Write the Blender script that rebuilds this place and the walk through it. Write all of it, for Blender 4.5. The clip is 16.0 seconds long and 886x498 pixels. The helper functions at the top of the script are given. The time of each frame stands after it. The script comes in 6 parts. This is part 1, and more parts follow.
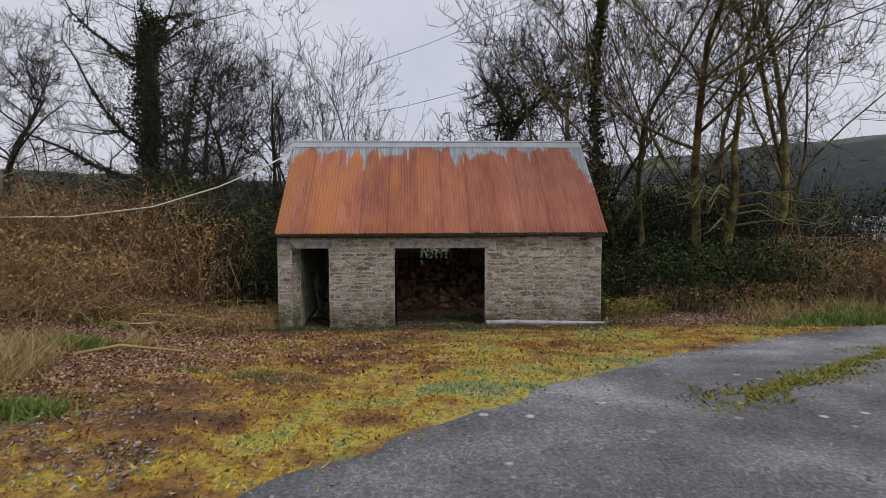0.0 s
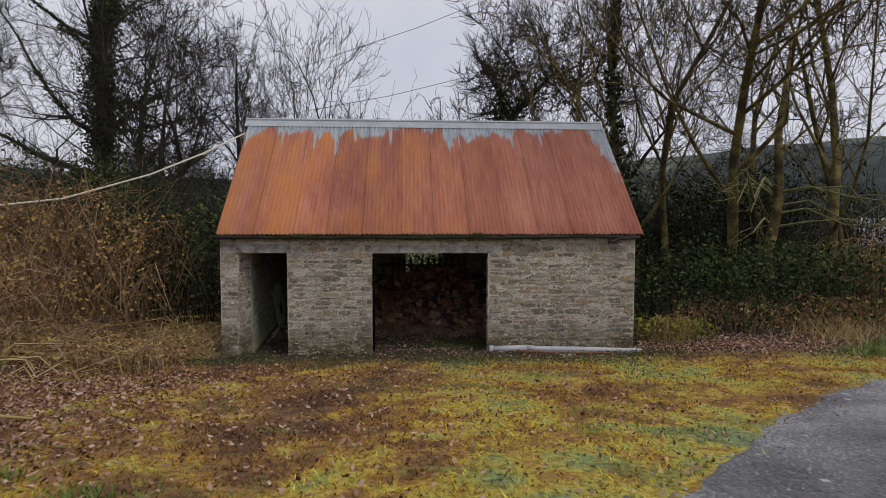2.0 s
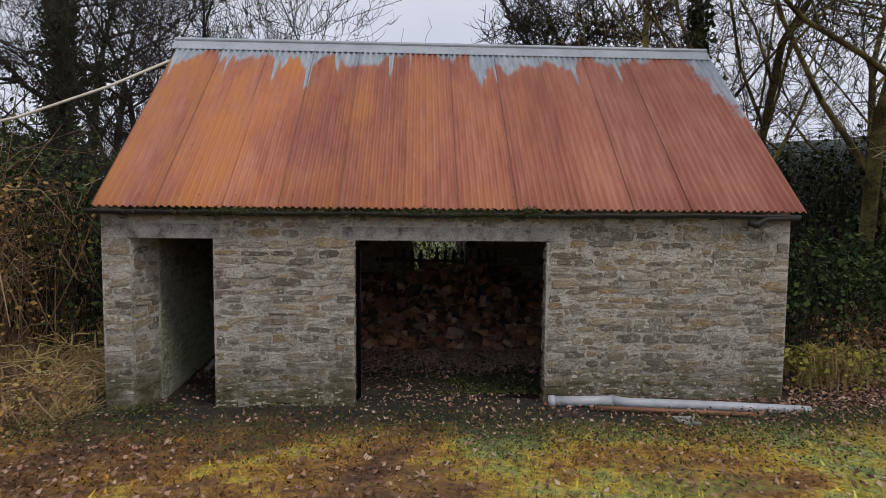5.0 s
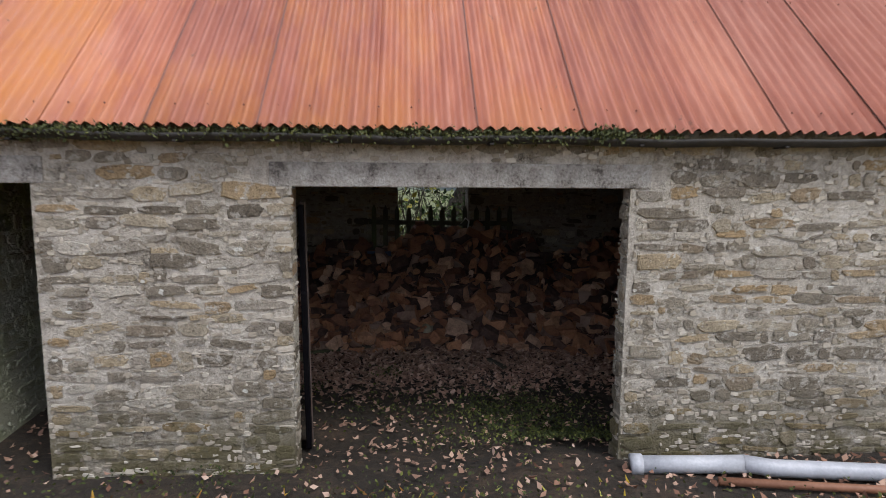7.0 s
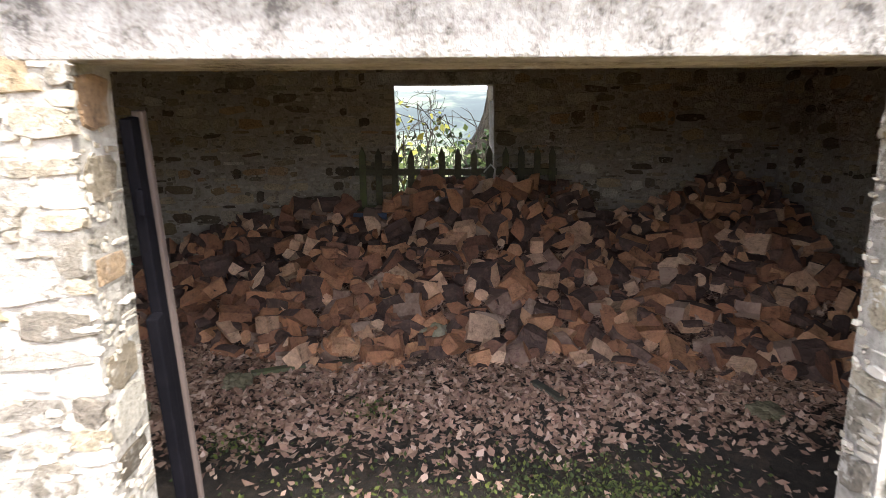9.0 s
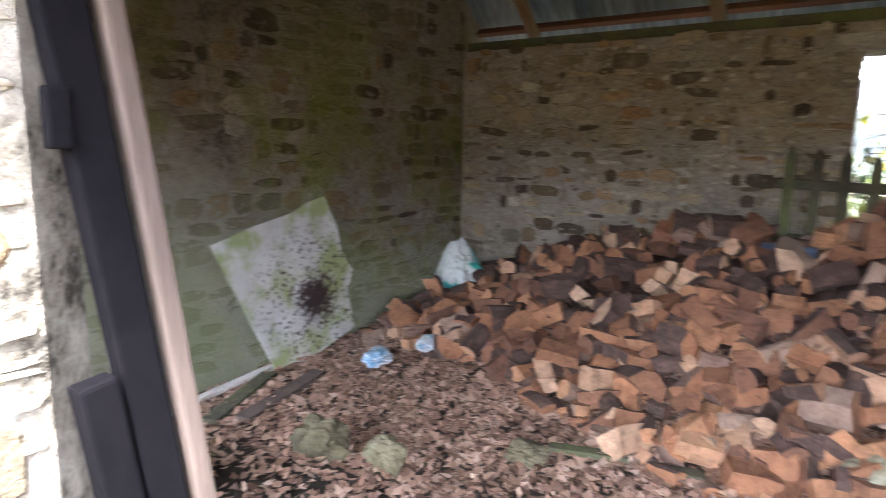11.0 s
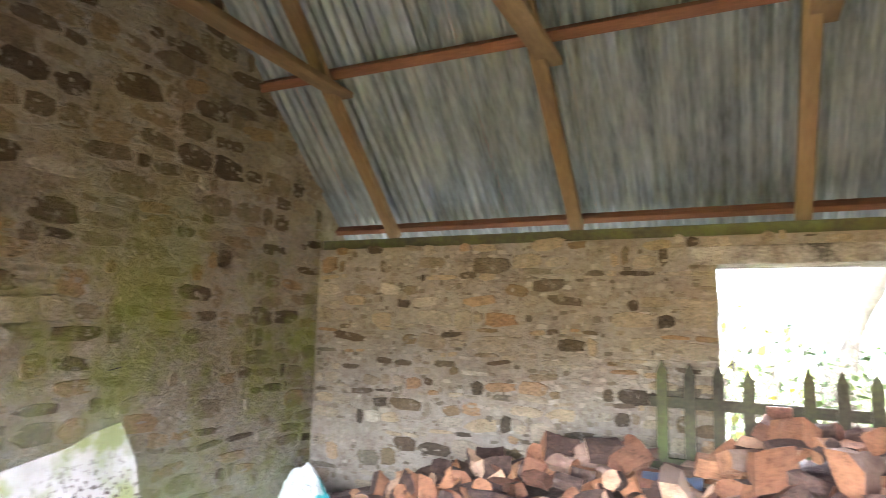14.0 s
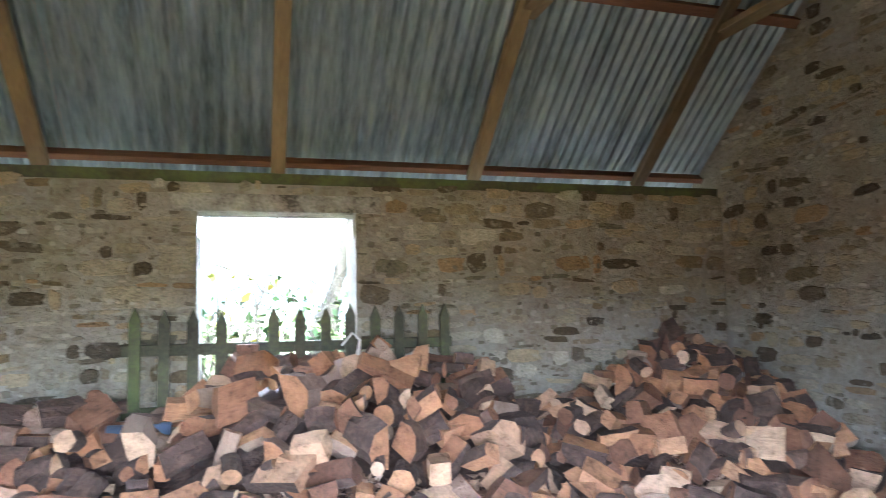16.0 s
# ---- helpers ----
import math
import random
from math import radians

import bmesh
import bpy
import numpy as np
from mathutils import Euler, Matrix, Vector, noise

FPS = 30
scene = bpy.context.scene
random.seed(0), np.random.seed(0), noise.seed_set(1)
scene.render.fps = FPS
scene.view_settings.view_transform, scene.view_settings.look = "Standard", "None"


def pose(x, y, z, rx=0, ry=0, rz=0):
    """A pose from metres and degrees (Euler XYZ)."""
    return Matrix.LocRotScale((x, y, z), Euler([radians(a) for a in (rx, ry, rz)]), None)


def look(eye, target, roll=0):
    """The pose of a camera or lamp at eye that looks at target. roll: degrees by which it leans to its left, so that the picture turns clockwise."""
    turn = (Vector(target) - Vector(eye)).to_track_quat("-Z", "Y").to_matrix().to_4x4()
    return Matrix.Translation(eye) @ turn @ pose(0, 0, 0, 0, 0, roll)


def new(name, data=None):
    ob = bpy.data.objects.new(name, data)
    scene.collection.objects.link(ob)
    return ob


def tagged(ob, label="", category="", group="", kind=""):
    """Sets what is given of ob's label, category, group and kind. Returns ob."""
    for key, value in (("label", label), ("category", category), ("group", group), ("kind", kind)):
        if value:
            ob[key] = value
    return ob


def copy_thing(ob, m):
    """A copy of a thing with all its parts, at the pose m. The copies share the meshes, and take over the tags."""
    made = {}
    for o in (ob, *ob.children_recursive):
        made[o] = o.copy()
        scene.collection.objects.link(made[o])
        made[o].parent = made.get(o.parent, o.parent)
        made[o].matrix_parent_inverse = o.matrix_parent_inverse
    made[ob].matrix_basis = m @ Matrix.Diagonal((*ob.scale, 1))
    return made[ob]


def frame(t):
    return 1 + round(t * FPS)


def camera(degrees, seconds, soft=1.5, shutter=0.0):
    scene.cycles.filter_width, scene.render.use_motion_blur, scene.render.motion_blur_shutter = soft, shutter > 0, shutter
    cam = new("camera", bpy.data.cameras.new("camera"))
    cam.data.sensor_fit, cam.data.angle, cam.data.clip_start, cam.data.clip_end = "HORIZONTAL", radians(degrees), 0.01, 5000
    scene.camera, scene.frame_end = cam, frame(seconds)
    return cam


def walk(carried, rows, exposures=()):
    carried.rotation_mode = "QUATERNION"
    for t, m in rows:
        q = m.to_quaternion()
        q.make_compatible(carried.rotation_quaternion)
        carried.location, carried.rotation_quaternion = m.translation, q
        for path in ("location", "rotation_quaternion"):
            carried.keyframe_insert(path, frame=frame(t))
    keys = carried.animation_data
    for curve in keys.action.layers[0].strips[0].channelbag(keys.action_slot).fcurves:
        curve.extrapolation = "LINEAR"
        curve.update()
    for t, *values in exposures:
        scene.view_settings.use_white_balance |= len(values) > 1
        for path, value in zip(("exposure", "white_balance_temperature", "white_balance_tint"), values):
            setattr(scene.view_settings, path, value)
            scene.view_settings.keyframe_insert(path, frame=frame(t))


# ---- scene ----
cam = camera(70.6, 16.0, soft=0.8, shutter=0.3)
PATH = [
    (0, (-0.685, -13.542, 2.645), (-0.58, -11.55, 2.512), -0.2),
    (0.5, (-0.664, -12.746, 2.624), (-0.575, -10.752, 2.492), -0.0),
    (1, (-0.621, -12.006, 2.577), (-0.541, -10.012, 2.447), 0.1),
    (1.5, (-0.59, -11.303, 2.547), (-0.481, -9.31, 2.421), -0.2),
    (2, (-0.58, -10.573, 2.538), (-0.437, -8.582, 2.405), 0.1),
    (2.5, (-0.584, -9.853, 2.52), (-0.44, -7.864, 2.378), 0.3),
    (3, (-0.568, -9.14, 2.531), (-0.428, -7.15, 2.381), 0.2),
    (3.2, (-0.575, -8.867, 2.548), (-0.437, -6.878, 2.393), 0.7),
    (5.3, (-0.442, -5.945, 2.128), (-0.341, -3.953, 1.985), 0.5),
    (5.5, (-0.483, -5.655, 2.137), (-0.371, -3.664, 1.997), 0.5),
    (6, (-0.501, -4.912, 2.091), (-0.369, -2.924, 1.92), 0.6),
    (6.5, (-0.458, -4.263, 2.004), (-0.32, -2.278, 1.802), 0.5),
    (7, (-0.415, -3.609, 1.889), (-0.272, -1.632, 1.623), 0.5),
    (7.5, (-0.353, -3.009, 1.801), (-0.227, -1.042, 1.463), 0.4),
    (8, (-0.401, -2.468, 1.733), (-0.256, -0.507, 1.371), 0.3),
    (8.2, (-0.393, -2.263, 1.732), (-0.255, -0.311, 1.316), 0.0),
    (10.3, (-0.09, -0.363, 1.342), (-0.415, 1.578, 0.986), 0.1),
    (10.5, (-0.127, -0.247, 1.327), (-0.654, 1.648, 0.965), 0.2),
    (11, (-0.218, -0.096, 1.402), (-1.358, 1.511, 1.061), 1.0),
    (11.5, (-0.208, 0.026, 1.382), (-1.781, 1.214, 1.047), 1.7),
    (12, (-0.194, 0.18, 1.407), (-1.867, 1.252, 1.176), 1.1),
    (12.5, (-0.307, 0.272, 1.454), (-1.939, 1.428, 1.487), 0.7),
    (13, (-0.367, 0.412, 1.501), (-1.878, 1.71, 1.676), 1.1),
    (13.5, (-0.343, 0.446, 1.532), (-1.599, 1.987, 1.752), 1.8),
    (14, (-0.312, 0.461, 1.542), (-1.164, 2.252, 1.797), 1.5),
    (14.5, (-0.248, 0.504, 1.551), (-0.693, 2.44, 1.786), 0.1),
    (15, (-0.207, 0.51, 1.53), (-0.323, 2.497, 1.727), -0.7),
    (15.5, (-0.158, 0.523, 1.474), (0.059, 2.502, 1.662), -0.9),
    (16, (-0.113, 0.52, 1.46), (0.464, 2.43, 1.598), -1.1),
]

EXPOSURES = [(0.0, 0.0, 6600, 10), (1.0, -0.06, 6700, 10), (3.0, 0.05, 6700, 10), (5.5, 0.2, 6500, 10), (6.5, 0.6, 6500, 10), (7.5, 1.4, 6100, 10), (8.2, 2.1, 6100, 9), (10.3, 4.95, 7100, 11), (11.0, 5.0, 6100, 10), (11.5, 3.75, 5900, 8), (12.0, 4.5, 5700, 6), (12.5, 5.73, 5900, 6), (13.0, 6.6, 6300, 9), (13.5, 6.55, 6400, 11), (14.0, 6.92, 6100, 9), (14.5, 6.95, 5700, 5), (15.0, 6.65, 5600, 2), (15.5, 6.48, 5300, 0), (16.0, 6.35, 5300, 0)]
walk(cam, [(t, look(eye, target, roll)) for t, eye, target, roll in PATH], EXPOSURES)

# ---- world and sun: a bright overcast sky ----
SUN_EL, SUN_ROT = 55.0, 142.0
world = bpy.data.worlds.new("overcast")
scene.world = world
world.use_nodes = True
wn, wl = world.node_tree.nodes, world.node_tree.links
wn.clear()
w_out, w_bg = wn.new("ShaderNodeOutputWorld"), wn.new("ShaderNodeBackground")
w_sky = wn.new("ShaderNodeTexSky")
w_sky.sky_type, w_sky.sun_disc = "NISHITA", False
w_sky.sun_elevation, w_sky.sun_rotation = radians(SUN_EL), radians(SUN_ROT)
w_sky.air_density, w_sky.dust_density = 1.0, 3.0
w_map, w_noise, w_ramp, w_mix = (wn.new(k) for k in ("ShaderNodeTexCoord", "ShaderNodeTexNoise", "ShaderNodeValToRGB", "ShaderNodeMixRGB"))
w_noise.inputs["Scale"].default_value, w_noise.inputs["Detail"].default_value = 2.2, 5
w_ramp.color_ramp.elements[0].position, w_ramp.color_ramp.elements[1].position = 0.3, 0.75
w_ramp.color_ramp.elements[0].color = (5.6, 5.9, 7.1, 1)
w_ramp.color_ramp.elements[1].color = (8.0, 8.1, 8.9, 1)
w_mix.inputs[0].default_value = 0.9
wl.new(w_map.outputs["Generated"], w_noise.inputs["Vector"])
wl.new(w_noise.outputs["Fac"], w_ramp.inputs["Fac"])
wl.new(w_sky.outputs["Color"], w_mix.inputs[1])
wl.new(w_ramp.outputs["Color"], w_mix.inputs[2])
wl.new(w_mix.outputs["Color"], w_bg.inputs["Color"])
w_bg.inputs["Strength"].default_value = 0.1
wl.new(w_bg.outputs["Background"], w_out.inputs["Surface"])
sun = new("sun", bpy.data.lights.new("sun", "SUN"))
sun.data.energy, sun.data.angle, sun.data.color = 1.0, radians(14), (1.0, 0.96, 0.9)
sun.matrix_world = look((0, 0, 0), (-math.sin(radians(SUN_ROT)), -math.cos(radians(SUN_ROT)), -math.tan(radians(SUN_EL))))

# ---- helpers ----
def part(name, bm, material, parent=None, label=""):
    """Links a bmesh as one mesh object under a thing or a part."""
    me = bpy.data.meshes.new(name)
    bm.to_mesh(me)
    bm.free()
    return dress(name, me, material, parent, label)


def dress(name, me, material, parent=None, label=""):
    if material and not me.materials:
        me.materials.append(material)
    ob = new(name, me)
    if parent:
        ob.parent = parent
    if label:
        ob["label"] = label
    return ob


def mesh(name, verts, faces, smooth=False):
    me = bpy.data.meshes.new(name)
    me.from_pydata([tuple(v) for v in verts], [], [tuple(f) for f in faces])
    if smooth:
        me.polygons.foreach_set("use_smooth", [True] * len(me.polygons))
    me.update()
    return me


def box(bm, x0, x1, y0, y1, z0, z1, bevel=0.0):
    made = bmesh.ops.create_cube(bm, size=1.0, matrix=Matrix.Translation(((x0 + x1) / 2, (y0 + y1) / 2, (z0 + z1) / 2)) @ Matrix.Diagonal((x1 - x0, y1 - y0, z1 - z0, 1)))
    if bevel:
        edges = {e for v in made["verts"] for e in v.link_edges}
        bmesh.ops.bevel(bm, geom=list(edges), offset=bevel, segments=2, profile=0.6, affect="EDGES")
    return bm


def beam(a, b, wide, deep, bevel=0.006, up=(0, 0, 1)):
    """A sawn timber from a to b, as a bmesh."""
    a, b = Vector(a), Vector(b)
    bm = box(bmesh.new(), -wide / 2, wide / 2, -deep / 2, deep / 2, 0, (b - a).length, bevel)
    z = (b - a).normalized()
    x = Vector(up).cross(z)
    x = x.normalized() if x.length > 1e-4 else Vector((1, 0, 0))
    y = z.cross(x)
    m = Matrix((x, y, z)).transposed().to_4x4()
    m.translation = a
    bm.transform(m)
    return bm


def tube(points, radii, sides=6, closed=True):
    """Vertices and faces of a round tube through the points."""
    verts, faces = [], []
    pts = [Vector(p) for p in points]
    for i, p in enumerate(pts):
        d = (pts[min(i + 1, len(pts) - 1)] - pts[max(i - 1, 0)]).normalized()
        u = d.orthogonal().normalized() if abs(d.z) > 0.95 else d.cross(Vector((0, 0, 1))).normalized()
        v = d.cross(u)
        for k in range(sides):
            a = 2 * math.pi * k / sides
            verts.append(p + (u * math.cos(a) + v * math.sin(a)) * radii[i])
        if i:
            for k in range(sides):
                o, q = (i - 1) * sides, i * sides
                faces.append((o + k, o + (k + 1) % sides, q + (k + 1) % sides, q + k))
    if closed:
        faces.append(tuple(range(sides - 1, -1, -1)))
        faces.append(tuple(range((len(pts) - 1) * sides, len(pts) * sides)))
    return verts, faces


class Pile:
    """Gathers many small pieces into one mesh."""
    def __init__(self):
        self.v, self.f, self.n = [], [], 0

    def add(self, verts, faces):
        self.v.extend(verts)
        n = self.n
        self.f.extend(tuple(i + n for i in f) for f in faces)
        self.n += len(verts)

    def mesh(self, name, smooth=False):
        return mesh(name, self.v, self.f, smooth)


# ---- materials ----
def material(name, rough=0.85, metal=0.0):
    m = bpy.data.materials.new(name)
    m.use_nodes = True
    b = m.node_tree.nodes["Principled BSDF"]
    b.inputs["Roughness"].default_value, b.inputs["Metallic"].default_value = rough, metal
    return m, m.node_tree.nodes, m.node_tree.links, b


def ramp(nodes, stops):
    r = nodes.new("ShaderNodeValToRGB")
    e = r.color_ramp.elements
    while len(e) < len(stops):
        e.new(0.5)
    for k, (p, c) in zip(e, stops):
        k.position, k.color = p, (*c, 1)
    return r


def noisy(nodes, links, scale, detail=4, rough=0.55, vec=None, stretch=None, dim=None):
    n = nodes.new("ShaderNodeTexNoise")
    n.inputs["Scale"].default_value, n.inputs["Detail"].default_value, n.inputs["Roughness"].default_value = scale, detail, rough
    if vec is None:
        vec = nodes.new("ShaderNodeTexCoord").outputs["Object"]
    if stretch:
        mp = nodes.new("ShaderNodeMapping")
        mp.inputs["Scale"].default_value = stretch
        links.new(vec, mp.inputs["Vector"])
        vec = mp.outputs["Vector"]
    links.new(vec, n.inputs["Vector"])
    return n.outputs["Fac"]


def world_vec(nodes):
    return nodes.new("ShaderNodeNewGeometry").outputs["Position"]


def mix(nodes, links, fac, a, b, mode="MIX"):
    m = nodes.new("ShaderNodeMixRGB")
    m.blend_type = mode
    for s, v in zip(m.inputs, (fac, a, b)):
        if isinstance(v, (int, float)):
            s.default_value = v
        elif isinstance(v, tuple):
            s.default_value = (*v, 1)
        else:
            links.new(v, s)
    return m.outputs["Color"]


def bump(nodes, links, b, height, strength=0.5, distance=0.01):
    n = nodes.new("ShaderNodeBump")
    n.inputs["Strength"].default_value, n.inputs["Distance"].default_value = strength, distance
    links.new(height, n.inputs["Height"])
    links.new(n.outputs["Normal"], b.inputs["Normal"])


def simple(name, stops, scale=8.0, rough=0.85, fine=60.0, relief=0.3, metal=0.0, stretch=None, per=None, spread=0.5, dist=0.006):
    """Colour from two scales of noise, and where per is given, one shade per piece."""
    m, n, l, b = material(name, rough, metal)
    vec = world_vec(n)
    big = noisy(n, l, scale, 5, 0.6, vec, stretch)
    small = noisy(n, l, fine, 4, 0.6, vec, stretch)
    f = mix(n, l, 0.35, big, small)
    if per:
        if per == "island":
            src = n.new("ShaderNodeNewGeometry").outputs["Random Per Island"]
        else:
            src = n.new("ShaderNodeObjectInfo").outputs["Random"]
        f = mix(n, l, spread, f, src)
    r = ramp(n, stops)
    l.new(f, r.inputs["Fac"])
    l.new(r.outputs["Color"], b.inputs["Base Color"])
    bump(n, l, b, small, relief, dist)
    return m


# surfaces of the place, each at its own scale
def stone_material(name, per, tint, dark=1.0, coat=(0.5, 0.58, 0.9)):
    m, n, l, b = material(name, 0.9)
    vec = world_vec(n)
    src = n.new("ShaderNodeNewGeometry").outputs["Random Per Island"] if per == "island" else n.new("ShaderNodeObjectInfo").outputs["Random"]
    r = ramp(n, [(p, tuple(c * dark for c in col)) for p, col in tint])
    r.color_ramp.interpolation = "LINEAR"
    l.new(src, r.inputs["Fac"])
    big, fine = noisy(n, l, 9, 5, 0.65, vec), noisy(n, l, 70, 5, 0.7, vec)
    shade = ramp(n, [(0.36, (0.34, 0.33, 0.31)), (0.46, (0.85, 0.85, 0.84)), (0.54, (1.05, 1.05, 1.05)), (0.66, (1.5, 1.48, 1.45))])
    l.new(mix(n, l, 0.6, big, fine), shade.inputs["Fac"])
    c = mix(n, l, 1.0, r.outputs["Color"], shade.outputs["Color"], "MULTIPLY")
    smear = ramp(n, [(coat[0], (0, 0, 0)), (coat[1], (coat[2],) * 3)])
    l.new(noisy(n, l, 14, 5, 0.7, vec), smear.inputs["Fac"])
    c = mix(n, l, smear.outputs["Color"], c, (0.41 * dark, 0.38 * dark, 0.33 * dark))
    return m, n, l, b, vec, c, fine


def finish(n, l, b, c, fine, strength=1.0, dist=0.022):
    l.new(c, b.inputs["Base Color"])
    bump(n, l, b, fine, strength, dist)


def lichen(n, l, vec, c, amount=0.7):
    spots = ramp(n, [(amount, (0, 0, 0)), (amount + 0.03, (1, 1, 1))])
    l.new(noisy(n, l, 11, 3, 0.5, vec), spots.inputs["Fac"])
    return mix(n, l, spots.outputs["Color"], c, (0.62, 0.61, 0.56))


def damp(n, l, vec, c, z0, z1, col, scale=2.5, lo=0.40, hi=0.62):
    """Green growth low on a wall, broken up by noise."""
    sep = n.new("ShaderNodeSeparateXYZ")
    l.new(vec, sep.inputs[0])
    mr = n.new("ShaderNodeMapRange")
    mr.inputs["From Min"].default_value, mr.inputs["From Max"].default_value = z1, z0
    l.new(sep.outputs["Z"], mr.inputs["Value"])
    k = ramp(n, [(lo, (0, 0, 0)), (hi, (0.9, 0.9, 0.9))])
    l.new(noisy(n, l, scale, 6, 0.7, vec), k.inputs["Fac"])
    return mix(n, l, mix(n, l, 1.0, mr.outputs["Result"], k.outputs["Color"], "MULTIPLY"), c, col)


def lit_limewash(n, l, vec, c, col):
    """Limewash remains plus painted doorway light on the lower gable, thinning upwards and towards the back corner."""
    sep = n.new("ShaderNodeSeparateXYZ")
    l.new(vec, sep.inputs[0])
    level = n.new("ShaderNodeMath")
    level.operation = "MULTIPLY_ADD"
    l.new(sep.outputs["Y"], level.inputs[0])
    level.inputs[1].default_value = 0.3
    l.new(sep.outputs["Z"], level.inputs[2])
    ragged = n.new("ShaderNodeMath")
    ragged.operation = "MULTIPLY_ADD"
    l.new(noisy(n, l, 2.2, 7, 0.72, vec), ragged.inputs[0])
    ragged.inputs[1].default_value = 1.9
    l.new(level.outputs[0], ragged.inputs[2])
    k = n.new("ShaderNodeMapRange")
    k.inputs["From Min"].default_value, k.inputs["From Max"].default_value = 2.9, 2.3
    k.inputs["To Max"].default_value = 0.62
    l.new(ragged.outputs[0], k.inputs["Value"])
    return mix(n, l, k.outputs["Result"], c, col)


FRONT_TINT = [(0.0, (0.14, 0.118, 0.09)), (0.2, (0.2, 0.172, 0.132)), (0.42, (0.29, 0.255, 0.2)), (0.6, (0.35, 0.29, 0.2)), (0.72, (0.31, 0.22, 0.12)), (0.82, (0.19, 0.162, 0.128)), (1.0, (0.48, 0.44, 0.375))]
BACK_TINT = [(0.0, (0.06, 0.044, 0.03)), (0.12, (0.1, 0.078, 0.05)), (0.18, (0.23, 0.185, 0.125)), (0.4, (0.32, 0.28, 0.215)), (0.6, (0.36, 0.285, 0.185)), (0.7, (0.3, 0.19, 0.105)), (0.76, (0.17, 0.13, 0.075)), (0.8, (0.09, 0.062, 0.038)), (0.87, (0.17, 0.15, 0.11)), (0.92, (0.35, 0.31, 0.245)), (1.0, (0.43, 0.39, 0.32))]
GABLE_TINT = [(0.0, (0.05, 0.037, 0.025)), (0.15, (0.085, 0.062, 0.04)), (0.2, (0.15, 0.118, 0.08)), (0.45, (0.215, 0.178, 0.125)), (0.6, (0.24, 0.165, 0.09)), (0.7, (0.17, 0.142, 0.1)), (0.76, (0.08, 0.06, 0.04)), (0.84, (0.11, 0.08, 0.05)), (0.9, (0.22, 0.19, 0.14)), (1.0, (0.32, 0.285, 0.225))]


def stones_for(name, tint, kind):
    out = []
    lift = {"front": 1.16, "back": 1.1, "gable": 1.3}[kind]
    coat = (0.54, 0.61, 0.85) if kind == "front" else (0.57, 0.67, 0.55)
    for per in ("object", "island"):
        m, n, l, b, vec, c, fine = stone_material(name + "_" + per, per, tint, lift, coat)
        if kind == "front":
            c = damp(n, l, vec, lichen(n, l, vec, c, 0.665), 0.22, 0.6, (0.1, 0.085, 0.035), 2.5, 0.34, 0.52)
        elif kind == "gable":
            c = lit_limewash(n, l, vec, damp(n, l, vec, c, 1.6, 2.5, (0.2, 0.22, 0.045), 1.3, 0.46, 0.6), (0.34, 0.375, 0.26))
        finish(n, l, b, c, fine)
        out.append(m)
    return out


M_FRONT, M_FRONT_ALL = stones_for("front_stone", FRONT_TINT, "front")
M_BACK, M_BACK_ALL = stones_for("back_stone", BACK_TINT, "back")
M_GABLE, M_GABLE_ALL = stones_for("gable_stone", GABLE_TINT, "gable")


def mortar(name, stops, kind):
    m, n, l, b = material(name, 0.95)
    vec = world_vec(n)
    fine = noisy(n, l, 38, 6, 0.75, vec)
    r = ramp(n, stops)
    l.new(mix(n, l, 0.6, noisy(n, l, 2.4, 5, 0.65, vec), mix(n, l, 0.5, fine, noisy(n, l, 16, 6, 0.75, vec))), r.inputs["Fac"])
    c = r.outputs["Color"]
    if kind == "front":
        c = damp(n, l, vec, lichen(n, l, vec, c, 0.68), 0.22, 0.6, (0.11, 0.09, 0.038), 2.5, 0.34, 0.52)
    elif kind == "gable":
        c = lit_limewash(n, l, vec, damp(n, l, vec, c, 1.6, 2.5, (0.25, 0.27, 0.075), 1.3, 0.46, 0.6), (0.43, 0.455, 0.345))
    l.new(c, b.inputs["Base Color"])
    bump(n, l, b, fine, 1.0, 0.03)
    return m


# darkest stop puts the shadow of open joints into the mortar colour
M_MORTAR_FRONT = mortar("mortar_front", [(0.38, (0.05, 0.04, 0.03)), (0.44, (0.3, 0.268, 0.22)), (0.51, (0.51, 0.465, 0.4)), (0.62, (0.72, 0.68, 0.61))], "front")
# back wall mortar colours lowered so the room looks dim through the doorway
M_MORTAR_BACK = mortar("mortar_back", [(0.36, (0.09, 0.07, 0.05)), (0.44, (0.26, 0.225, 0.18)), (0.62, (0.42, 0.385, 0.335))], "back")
M_MORTAR_GABLE = mortar("mortar_gable", [(0.38, (0.06, 0.046, 0.032)), (0.45, (0.27, 0.23, 0.172)), (0.62, (0.47, 0.42, 0.345))], "gable")

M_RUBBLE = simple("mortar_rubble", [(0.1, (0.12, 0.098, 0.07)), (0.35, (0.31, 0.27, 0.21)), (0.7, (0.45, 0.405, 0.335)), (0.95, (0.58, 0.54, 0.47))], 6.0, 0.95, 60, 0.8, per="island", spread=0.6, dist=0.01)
# darker copy of the rubble for inside, with the room's dimness in its colours
M_RUBBLE_DIM = simple("mortar_rubble_inside_dim", [(0.1, (0.08, 0.065, 0.045)), (0.35, (0.22, 0.185, 0.14)), (0.7, (0.36, 0.32, 0.26)), (0.95, (0.48, 0.45, 0.4))], 6.0, 0.95, 60, 0.8, per="island", spread=0.6, dist=0.01)

